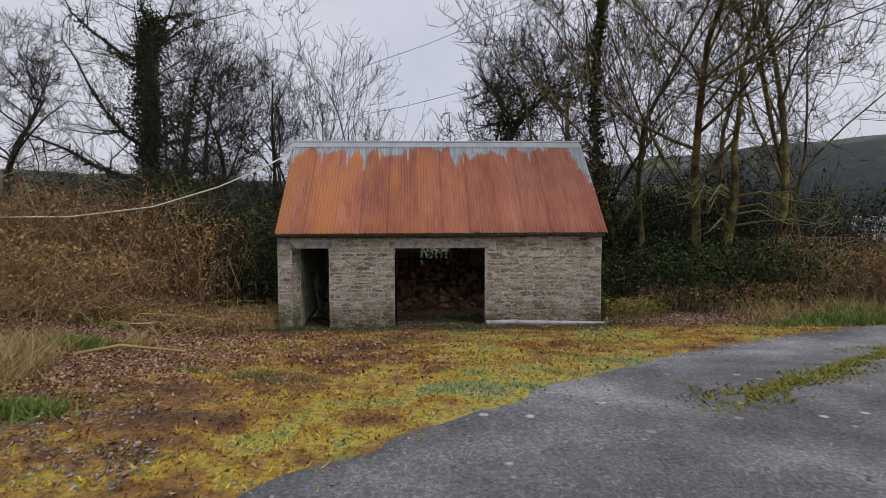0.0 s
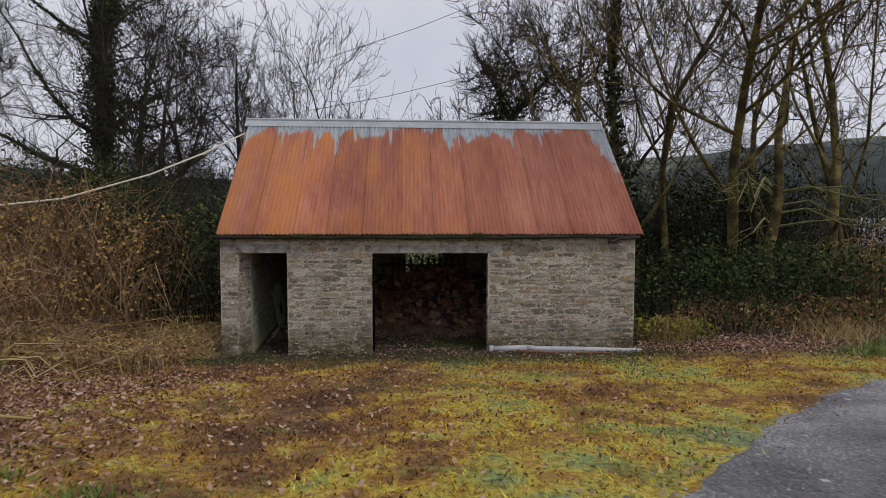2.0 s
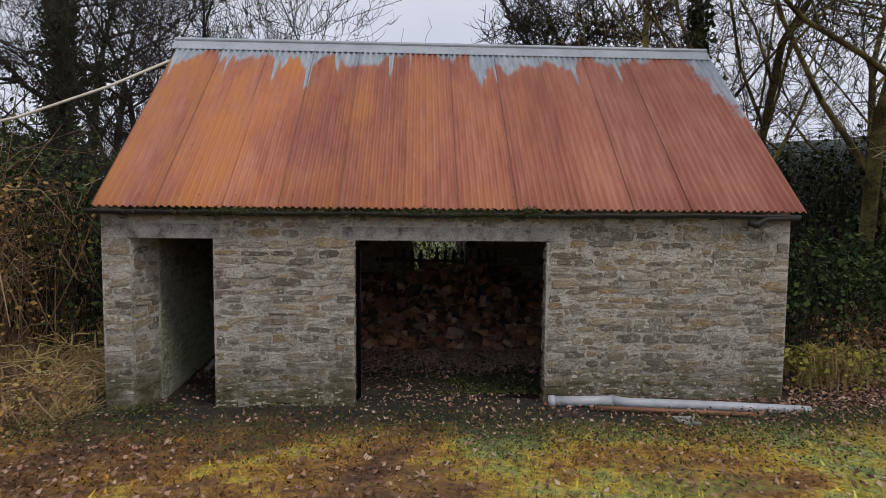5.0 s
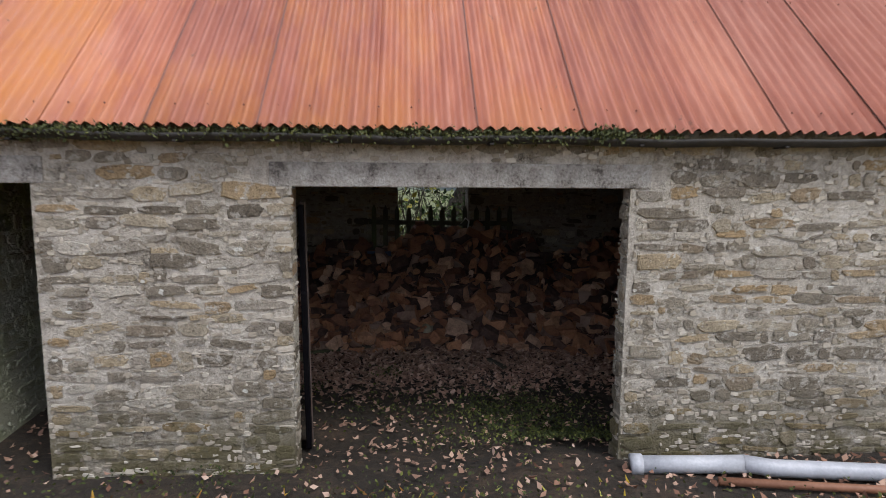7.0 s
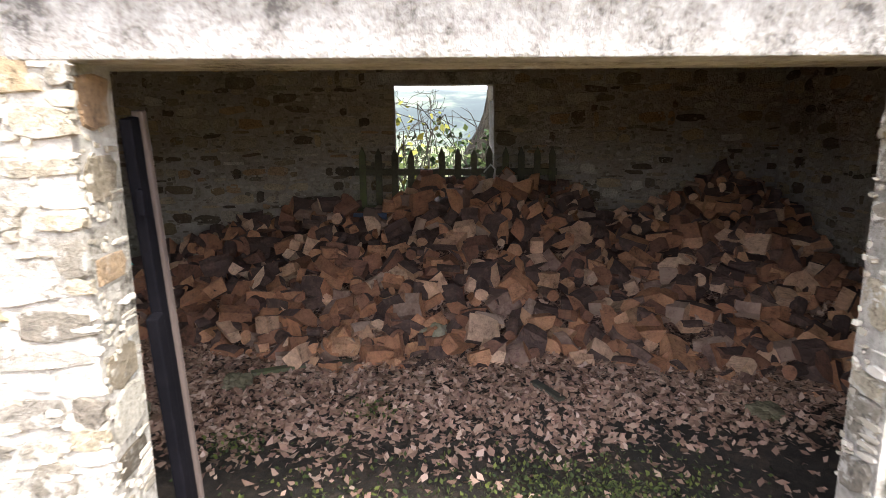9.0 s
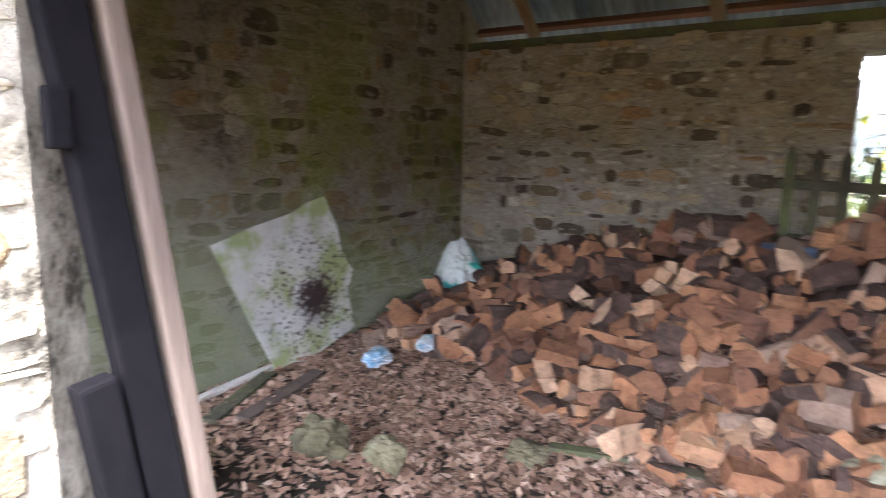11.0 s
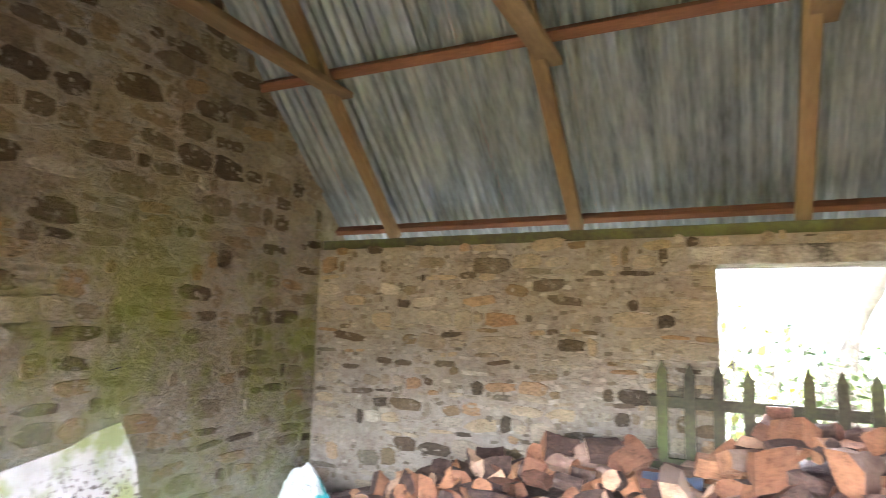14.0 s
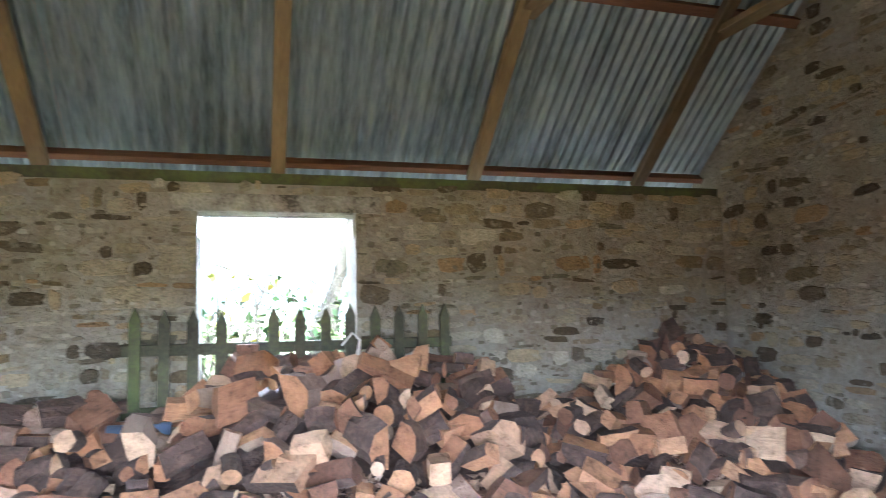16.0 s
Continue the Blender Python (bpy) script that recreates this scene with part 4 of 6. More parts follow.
LOG_KINDS = ["wedge", "block", "half", "half", "block", "block", "wedge", "round", "block", "block", "wedge", "half", "block", "round", "round"]
LOGS = [log_template(k, 30 + i) for i, k in enumerate(LOG_KINDS)]
log_meshes = []
for v, f, mat in LOGS:
    me = mesh("log", v, f)
    me.materials.append(M_CUT)
    me.materials.append(M_BARK)
    me.polygons.foreach_set("material_index", mat)
    bmx = bmesh.new()
    bmx.from_mesh(me)
    bmesh.ops.recalc_face_normals(bmx, faces=bmx.faces)
    bmx.to_mesh(me)
    bmx.free()
    log_meshes.append(me)
LOG_WORDS = {"wedge": ("split_log", "split wedge of orange firewood with bark edge"), "block": ("split_log", "square split billet of pale orange firewood"), "half": ("split_log", "half-round split log with brown bark"), "round": ("round_log", "small round log with dark brown bark")}

rng = np.random.default_rng(21)
rest = [[], [], []]
rest_n, singles, placed = 0, 0, []
tries = 0
while len(placed) < 940 and tries < 20000:
    tries += 1
    x, y = rng.uniform(-3.0, 3.0), rng.uniform(1.35, 3.97)
    z, f = pile_height(x, y)
    if f <= 0.0 or (f < 0.06 and rng.random() < 0.6):
        continue
    lift = -0.05 + 0.085 * rng.random()
    if any((x - a) ** 2 + (y - b) ** 2 < 0.0092 * d for a, b, d in placed):
        if rng.random() < 0.97:
            continue
        lift += 0.05
    placed.append((x, y, rng.uniform(0.75, 1.2)))
    k = int(rng.integers(len(LOGS)))
    scale = rng.uniform(0.58, 1.0) * (0.8 if LOG_KINDS[k] == "round" and rng.random() < 0.5 else 1)
    m = Matrix.Translation((min(2.93, max(-2.93, x)), min(y, 3.88), z + lift)) @ Euler((rng.normal() * 0.5 + (0.5 if rng.random() < 0.3 else 0), rng.uniform(0, 6.28), rng.uniform(0, 6.28))).to_matrix().to_4x4() @ Matrix.Scale(scale, 4)
    if singles < 290 and (y < 3.1 or z > 0.75):
        ob = new(LOG_WORDS[LOG_KINDS[k]][0], log_meshes[k])
        ob.matrix_basis = m
        tagged(ob, LOG_WORDS[LOG_KINDS[k]][1], "firewood", "heap of firewood")
        singles += 1
    else:
        v, fc, mat = LOGS[k]
        rest[0].extend(m @ Vector(p) for p in v)
        rest[1].extend(tuple(i + rest_n for i in q) for q in fc)
        rest[2].extend(mat)
        rest_n += len(v)
me = mesh("firewood", rest[0], rest[1])
me.materials.append(M_CUT_ALL)
me.materials.append(M_BARK)
me.polygons.foreach_set("material_index", rest[2])
tagged(dress("firewood", me, None), "jumbled heap of split firewood against the walls", "firewood", kind="stuff")

core_x, core_y = list(np.arange(-3.08, 3.09, 0.14)), list(np.arange(1.3, 4.07, 0.12))
core = grid("wood_debris", core_x, core_y, lambda x, y: pile_height(x, y)[0] - (0.13 if pile_height(x, y)[1] > 0.02 else 0.06))
tagged(dress("wood_debris", core, M_BARK), "bark and wood debris under the firewood", "debris", kind="stuff")

# mossy picket fence panel against the window
fence = tagged(new("picket_fence"), "green mossy wooden picket fence panel propped against the window", "fence")
for k in range(13):
    if k == 4:
        continue
    x = -0.712 + 0.1412 * k
    bmx = bmesh.new()
    lean, tall = rng.normal() * 0.004, 1.395 + rng.normal() * 0.006
    pts = [(x - 0.029, 0.62), (x + 0.029, 0.62), (x + 0.029 + lean, tall - 0.07), (x + lean, tall), (x - 0.029 + lean, tall - 0.07)]
    a = [bmx.verts.new((px, 3.975, pz)) for px, pz in pts]
    b = [bmx.verts.new((px, 3.995, pz)) for px, pz in pts]
    bmx.faces.new(a)
    bmx.faces.new(b[::-1])
    for i in range(5):
        bmx.faces.new((a[(i + 1) % 5], a[i], b[i], b[(i + 1) % 5]))
    bmesh.ops.recalc_face_normals(bmx, faces=bmx.faces)
    part("picket", bmx, M_MOSSY, fence)
for z in (1.183, 0.856):
    part("rail", beam((-0.78, 4.015, z), (1.03, 4.015, z - 0.02), 0.06, 0.035, up=(0, 1, 0)), M_MOSSY, fence)
fence.location = (0, 0, 0)
tagged(part("wood_block", box(bmesh.new(), -0.205, -0.09, 3.93, 3.97, 0.98, 1.2, 0.008), M_CUT), "flat piece of pale sawn wood before the fence", "wood block")
part_v, part_f = tube([(0.36, 3.95, 1.17), (0.42, 3.94, 1.24), (0.46, 3.93, 1.2), (0.44, 3.92, 1.06)], [0.006, 0.009, 0.009, 0.012], 6)
tagged(dress("string_scrap", mesh("string_scrap", part_v, part_f, True), M_WHITE), "loop of white plastic string tied on the fence", "string")
v, f = tube([(-0.78, 3.72, 0.83), (-0.5, 3.7, 0.83)], [0.03, 0.03], 10)
tagged(dress("blue_pipe", mesh("blue_pipe", v, f, True), simple("blue_plastic", [(0.3, (0.04, 0.06, 0.11)), (0.7, (0.08, 0.11, 0.18))], 5, 0.5, 50, 0.1)), "short blue plastic pipe lying among the logs", "pipe")

# stained board leaning on the gable
BOARD = [(1.664, 0.843), (2.022, 0.02), (2.654, 0.19), (2.62, 0.42), (2.69, 0.56), (2.6, 0.7), (2.585, 0.85), (2.5, 1.05), (2.36, 1.02), (2.25, 0.97), (1.95, 0.915)]
bmx = bmesh.new()
a = [bmx.verts.new((-3.09 + 0.12 * (1.05 - z), y, z)) for y, z in BOARD]
b = [bmx.verts.new((-3.078 + 0.12 * (1.05 - z), y, z)) for y, z in BOARD]
bmx.faces.new(a)
bmx.faces.new(b)
for i in range(len(a)):
    j = (i + 1) % len(a)
    bmx.faces.new((a[i], a[j], b[j], b[i]))
bmesh.ops.recalc_face_normals(bmx, faces=bmx.faces)
tagged(part("broken_board", bmx, M_BOARD), "broken grey board stained green and brown, leaning on the gable", "board")


def crumpled(name, centre, size, mat, seed, label, category, pinch=0.0):
    bmx = bmesh.new()
    bmesh.ops.create_icosphere(bmx, subdivisions=4, radius=1)
    for v in bmx.verts:
        p = v.co.copy()
        n = noise.noise(p * 1.6 + Vector((seed, 0, 0))) * 0.35 + abs(noise.noise(p * 4.5 + Vector((0, seed, 0)))) * 0.22
        p *= 0.85 + n
        if pinch and p.z > 0.2:
            p.x *= 1 - pinch * (p.z - 0.2)
            p.y *= 1 - pinch * (p.z - 0.2)
        v.co = Vector((p.x * size[0], p.y * size[1], p.z * size[2])) + Vector(centre)
    return tagged(part(name, bmx, mat), label, category)


def sack_material():
    m, n, l, b = material("printed_sack", 0.45)
    vec = world_vec(n)
    k = ramp(n, [(0.47, (0.5, 0.54, 0.54)), (0.52, (0.42, 0.5, 0.5)), (0.535, (0.03, 0.33, 0.31)), (0.66, (0.02, 0.22, 0.2))])
    l.new(noisy(n, l, 3.6, 2, 0.5, vec), k.inputs["Fac"])
    l.new(k.outputs["Color"], b.inputs["Base Color"])
    bump(n, l, b, noisy(n, l, 14, 3, 0.6, vec), 0.8, 0.02)
    return m


crumpled("plastic_sack", (-2.87, 3.7, 0.42), (0.24, 0.15, 0.25), sack_material(), 3, "white and teal plastic sack slumped in the corner", "sack", 0.75)
M_SCRAP = simple("blue_white_plastic", [(0.36, (0.4, 0.47, 0.55)), (0.5, (0.52, 0.57, 0.62)), (0.55, (0.2, 0.36, 0.52)), (0.62, (0.16, 0.36, 0.54))], 9, 0.5, 40, 0.3)
crumpled("plastic_wrapper", (-2.55, 2.4, g(-2.55, 2.4) + 0.06), (0.08, 0.1, 0.06), M_SCRAP, 5, "crumpled blue and white plastic wrapper on the leaves", "wrapper")
crumpled("plastic_wrapper", (-2.37, 2.66, g(-2.37, 2.66) + 0.1), (0.07, 0.11, 0.05), M_SCRAP, 8, "crumpled pale plastic wrapper among wood chips", "wrapper")
for i, (x, y, sx, sz) in enumerate(((-2.13, 1.55, 0.15, 0.11), (-1.82, 1.62, 0.11, 0.09), (-0.14, 2.42, 0.12, 0.13), (-2.45, 1.02, 0.17, 0.12), (-1.35, 2.0, 0.1, 0.06), (1.6, 1.45, 0.1, 0.06))):
    crumpled("fieldstone", (x, y, g(x, y) + sz * 0.55), (sx, sx * 0.8, sz), M_ROCK, 20 + i, "loose olive-grey stone on the floor", "stone")
for a, b, w, mat, lab in (((-2.97, 1.25), (-3.0, 2.0), 0.05, M_WHITE, "thin white painted batten on the floor"), ((-2.74, 1.4), (-2.94, 1.93), 0.09, M_MOSSY, "mossy green plank lying by the gable"), ((-2.62, 1.5), (-2.72, 2.1), 0.09, M_POST, "bare brown plank lying by the gable"),
                          ((-1.3, 2.1), (-0.98, 2.2), 0.06, M_MOSSY, "short mossy green stick on the leaves"), ((-0.86, 2.18), (-0.68, 2.22), 0.07, M_MOSSY, "short mossy green stick on the leaves"), ((0.42, 1.85), (0.54, 1.62), 0.05, M_MOSSY, "short mossy green stick on the leaves")):
    pa, pb = Vector((*a, g(*a) + 0.035)), Vector((*b, g(*b) + 0.035))
    tagged(part("plank", beam(pa, pb, w, 0.025, up=(0, 0, 1)), mat), lab, "plank")

# leaf litter, chips and moss on the floor and before the door
rng = np.random.default_rng(33)
cen, siz = [], []
for _ in range(46000):
    x, y = rng.uniform(-3.05, 3.05), rng.uniform(0.5, 3.2)
    if rng.random() > 0.05 + smooth(0.95, 1.75, y):
        continue
    cen.append((x, y, max(g(x, y), pile_height(x, y)[0] - 0.06 if y > 1.4 else -9) + 0.012 + 0.02 * rng.random()))
    siz.append(rng.uniform(0.025, 0.07))
for _ in range(300):
    x, y = rng.uniform(D0, D1), rng.uniform(-0.3, 1.4)
    if noise.noise((x * 2.2, y * 2.2, 6)) > -0.15:
        cen.append((x, y, g(x, y) + 0.012))
        siz.append(rng.uniform(0.015, 0.05))
for _ in range(80):
    x, y = rng.normal(-0.1, 0.55), rng.normal(0.25, 0.3)
    if not D0 + 0.05 < x < D1 - 0.05:
        continue
    cen.append((x, y, g(x, y) + 0.015))
    siz.append(rng.uniform(0.035, 0.07))
for _ in range(750):
    x, y = rng.uniform(-4.2, 4.4), -abs(rng.normal()) * 0.75 + 0.45
    if abs(y - 0.2) < 0.26 and not (D0 < x < D1 or L0 < x < L1):
        continue
    cen.append((x, y, g(x, y) + 0.012))
    siz.append(rng.uniform(0.02, 0.06))
tagged(dress("leaf_litter", flakes("leaf_litter", cen, siz, 0.7, rng), M_LITTER_IN), "dry brown leaves and wood chips over the floor", "leaf litter", kind="stuff")
cen, siz = [], []
for cx, cy, s, k in ((0.45, 0.75, 0.32, 1800), (0.75, 0.35, 0.22, 900), (-0.6, 0.9, 0.3, 300), (-1.2, 1.3, 0.12, 160), (-2.75, 1.15, 0.15, 300), (-0.5, 1.6, 0.1, 120), (0.9, 0.25, 0.12, 300), (0.1, 0.2, 0.3, 300), (-3.2, -1.25, 0.5, 1300), (-1.6, -1.3, 0.6, 1500), (0.4, -1.4, 0.6, 1500), (2.2, -1.5, 0.6, 1500), (3.6, -1.1, 0.5, 1200), (-3.1, -0.35, 0.25, 500), (-0.2, -0.75, 0.5, 600), (-1.7, -0.25, 0.4, 400)):
    for _ in range(k):
        x, y = rng.normal(cx, s), rng.normal(cy, s * 0.6)
        cen.append((x, y, g(x, y) + 0.02 + 0.03 * rng.random()))
        siz.append(rng.uniform(0.015, 0.035))
tagged(dress("floor_weeds", flakes("floor_weeds", cen, siz, 0.4, rng), M_FLOORMOSS), "low yellow-green moss and weeds on the trodden floor", "weeds", kind="stuff")

for ob in scene.objects:
    if ob not in outside and not ob.parent:
        ob.location.y += DEEP

# ---- before the shed ----
pipe = tagged(new("waste_pipe"), "pale grey plastic pipe in two pieces lying along the wall", "pipe")
for pts, r in (([(0.97, -0.2, 0.145), (1.3, -0.25, 0.16), (1.6, -0.3, 0.18)], 0.052), ([(1.58, -0.3, 0.185), (1.75, -0.33, 0.165), (2.3, -0.42, 0.17), (3.0, -0.53, 0.165), (3.44, -0.6, 0.16)], 0.05)):
    v, f = tube(pts, [r] * len(pts), 16)
    dress("tube", mesh("tube", v, f, True), M_PIPE, pipe)
v, f = tube([(0.955, -0.198, 0.144), (1.02, -0.207, 0.148)], [0.062, 0.062], 16)
dress("socket", mesh("socket", v, f, True), M_PIPE, pipe)
v, f = tube([(1.37, -0.44, 0.155), (2.9, -0.72, 0.165)], [0.024, 0.024], 10)
tagged(dress("drain_rod", mesh("drain_rod", v, f, True), M_CLAYPIPE), "thin rusty brown pole lying beside the pipe", "pole")
tagged(part("slate", box(bmesh.new(), 2.0, 2.2, -0.95, -0.75, g(2.1, -0.85) - 0.01, g(2.1, -0.85) + 0.02, 0.006), M_CONCRETE), "flat grey slate lying in the soil", "slate")

# the cable from the ridge end across the yard
v, f = tube([(-3.6, 2.2, 4.0), (-4.3, 1.9, 3.58), (-5.2, 1.55, 3.14), (-6.5, 1.0, 2.68), (-8.0, 0.4, 2.47), (-10.5, -0.6, 2.47), (-14, -2.0, 2.75), (-19, -4, 3.6)], [0.018] * 8, 6)
tagged(dress("cable", mesh("cable", v, f, True), M_CABLE), "pale sagging cable slung from the roof end", "cable")

# moss and grass blades
rng = np.random.default_rng(50)
roots, tall, green, gtall = [], [], [], []
patches = [(rng.uniform(-4, 5), rng.uniform(-9, -1.5), rng.uniform(0.25, 0.6)) for _ in range(14)] + [(1.6, -5.0, 0.7), (2.6, -3.7, 0.6), (0.4, -6.2, 0.5), (1.2, -2.5, 0.55), (-2.2, -6.6, 0.25), (3.6, -3.2, 0.5), (0.2, -3.6, 0.4)]
while len(roots) < 76000:
    x, y = rng.uniform(-8.5, 8.0), rng.uniform(-12.5, -0.3)
    e = edge_distance(x, y)
    if e > -0.1 + 0.22 * rng.normal() or (y > -1.9 and rng.random() < smooth(-1.9, -0.7, y) * 0.85):
        continue
    k = noise.noise((x * 0.9, y * 0.9, 2)) + 0.5 * noise.noise((x * 3, y * 3, 4))
    if k < -0.25 and rng.random() < 0.7:
        continue
    near = any((x - a) ** 2 + (y - b) ** 2 < c * c for a, b, c in patches)
    (green if near and rng.random() < 0.5 else roots).append((x, y, g(x, y) - 0.004 + (0.02 if e > -0.05 else 0.0)))
    if near and len(green) > len(gtall):
        gtall.append(rng.uniform(0.02, 0.055))
    else:
        tall.append(rng.uniform(0.013, 0.043))
tagged(dress("moss", blades("moss", roots, tall[:len(roots)], rng, 0.9, 0.28), M_GRASS), "yellow and rusty brown moss with thin grass", "moss", kind="stuff")
for cx, cy, s, k, h in ((-4.0, -8.3, 0.22, 900, 0.13), (-5.3, -4.7, 0.3, 900, 0.15), (-3.1, -6.6, 0.1, 120, 0.08), (-2.4, -6.9, 0.1, 120, 0.08), (-7.6, -4.6, 0.5, 900, 0.16), (-6.4, -2.6, 0.5, 700, 0.14), (8.8, -0.6, 0.5, 1500, 0.2), (10.2, 0.1, 0.7, 1600, 0.2), (7.4, -1.0, 0.5, 500, 0.12)):
    for _ in range(k):
        x, y = rng.normal(cx, s), rng.normal(cy, s * 0.5)
        if edge_distance(x, y) < -0.1:
            green.append((x, y, g(x, y)))
            gtall.append(rng.uniform(0.5, 1.2) * h)
tagged(dress("grass", blades("grass", green, gtall[:len(green)], rng, 0.6, 0.1), M_GREENGRASS), "tufts of fresh green grass", "grass", kind="stuff")
LANE_MOSS = [(2.1, -8.1), (3.1, -7.5), (4.5, -6.4), (6.8, -4.3), (10, -2.6)]
# moss down the middle of the lane
roots, tall = [], []
line = resample(LANE_MOSS, 0.1)
for p in line:
    for _ in range(60):
        w = 0.15 + 0.15 * noise.noise((p.x * 1.5, p.y, 0))
        x, y = p.x + rng.normal() * w, p.y + rng.normal() * w
        if noise.noise((x * 2, y * 2, 9)) > -0.15:
            roots.append((x, y, g(x, y) + 0.02))
            tall.append(rng.uniform(0.02, 0.05))
tagged(dress("lane_moss", blades("lane_moss", roots, tall, rng, 0.9, 0.35), M_FERN), "strip of yellow moss down the lane", "moss", kind="stuff")

# fallen leaves on the bank and at the verge
cen, siz = [], []
for cx, cy, sx, sy, k in ((-1.0, -5.5, 3.0, 2.2, 3600), (2.0, -1.2, 3.0, 0.5, 1200), (-5.2, -3.2, 1.4, 1.1, 7500), (-4.3, -6.3, 0.8, 1.0, 5200), (-6.5, -6.0, 1.5, 1.2, 1800), (5.4, -0.1, 1.7, 0.5, 6500), (-2.0, -3.5, 2.5, 1.8, 1200), (1.5, -2.2, 2.5, 0.8, 900), (8.0, 0.4, 2.0, 0.5, 1500), (-5.0, -9.5, 1.5, 0.8, 500)):
    for _ in range(k):
        x, y = rng.normal(cx, sx), rng.normal(cy, sy)
        if (abs(x) < HW + 0.1 and y > -0.1) or edge_distance(x, y) > 0:
            continue
        cen.append((x, y, g(x, y) + 0.02 + 0.02 * rng.random()))
        siz.append(rng.uniform(0.025, 0.065))
tagged(dress("fallen_leaves", flakes("fallen_leaves", cen, siz, 0.65, rng), M_LITTER), "drifts of fallen brown leaves", "leaves", kind="stuff")

# loose gravel along the lane and in bare patches
pebbles = Pile()
for turn in range(12000):
    if turn > 5200:
        x, y = rng.uniform(-9, -2.4), rng.uniform(-11.0, -7.6)
        if noise.noise((x * 0.9, y * 1.6, 12)) < 0.12 or edge_distance(x, y) > 0:
            continue
    elif rng.random() < 0.6:
        p = EDGE[int(rng.integers(10, len(EDGE) - 60))]
        x, y = p.x + rng.normal() * 0.3 + 0.1, p.y + rng.normal() * 0.3 - 0.1
    elif rng.random() < 0.6:
        x, y = rng.normal(-5.2, 1.0), rng.normal(-9.6, 0.5)
    else:
        x, y = rng.uniform(-3, 8), rng.uniform(-12, -3)
        if edge_distance(x, y) < 0:
            continue
    r = rng.uniform(0.006, 0.02)
    c = Vector((x, y, g(x, y) + (0.02 if edge_distance(x, y) > 0 else 0.004)))
    top = [c + Vector((math.cos(a) * r * rng.uniform(0.7, 1.2), math.sin(a) * r * rng.uniform(0.7, 1.2), r * rng.uniform(0.0, 0.5))) for a in (0, 1.25, 2.5, 3.8, 5.0)]
    pebbles.add(top + [c + Vector((0, 0, r * 0.9))], [(i, (i + 1) % 5, 5) for i in range(5)])
tagged(dress("gravel", pebbles.mesh("gravel"), M_PEBBLE), "loose grey gravel along the lane", "gravel", kind="stuff")

# ---- trees ----
def grow(base, height, radius, seed, spread=0.7, levels=4, kids=(7, 6, 5, 4), lean=(0, 0), start=0.3, droop=0.0, fine=0.006, up=0.25, ratio=(0.38, 0.62)):
    """Branches of a bare tree: (points, radii, level)."""
    r = np.random.default_rng(seed)
    out = []

    def limb(p, d, length, rad, level):
        n = 6 if level == 0 else 5 if level == 1 else 4
        pts, rads, q, way = [Vector(p)], [rad], Vector(p), Vector(d).normalized()
        for i in range(n):
            way = (way + Vector(r.normal(size=3) * (0.14 + 0.08 * level)) + Vector((0, 0, (0.1 if level else 0.05) * up * 4 - droop * level * 0.1))).normalized()
            q = q + way * (length / n)
            pts.append(q.copy())
            rads.append(max(fine, rad * (1 - 0.82 * (i + 1) / n)))
        out.append((pts, rads, level))
        if level + 1 >= levels:
            return
        for _ in range(kids[level]):
            f = r.uniform(start if level == 0 else 0.2, 0.98)
            i = min(n - 1, int(f * n))
            at = pts[i].lerp(pts[i + 1], f * n - i)
            along = (pts[i + 1] - pts[i]).normalized()
            off = Vector(r.normal(size=3))
            off = (off - along * off.dot(along)).normalized()
            way = (along * (1 - spread * r.uniform(0.6, 1.1)) + off * spread).normalized()
            limb(at, way, length * r.uniform(*(ratio if level == 0 else (0.38, 0.62))) * (1.15 - 0.45 * f), max(fine, rads[i] * r.uniform(0.32, 0.52)), level + 1)

    limb(base, (lean[0], lean[1], 1), height, radius, 0)
    return out


def wood_mesh(name, limbs, pick):
    p = Pile()
    for pts, rads, level in limbs:
        if pick(level) and not any(abs(q.x) < 3.9 and -0.4 < q.y < 4.8 and q.z < roof_z(q.y) + 0.35 for q in pts):
            v, f = tube(pts, rads, (10, 6, 4, 3, 3)[level], False)
            p.add(v, f)
    return p.mesh(name, True)


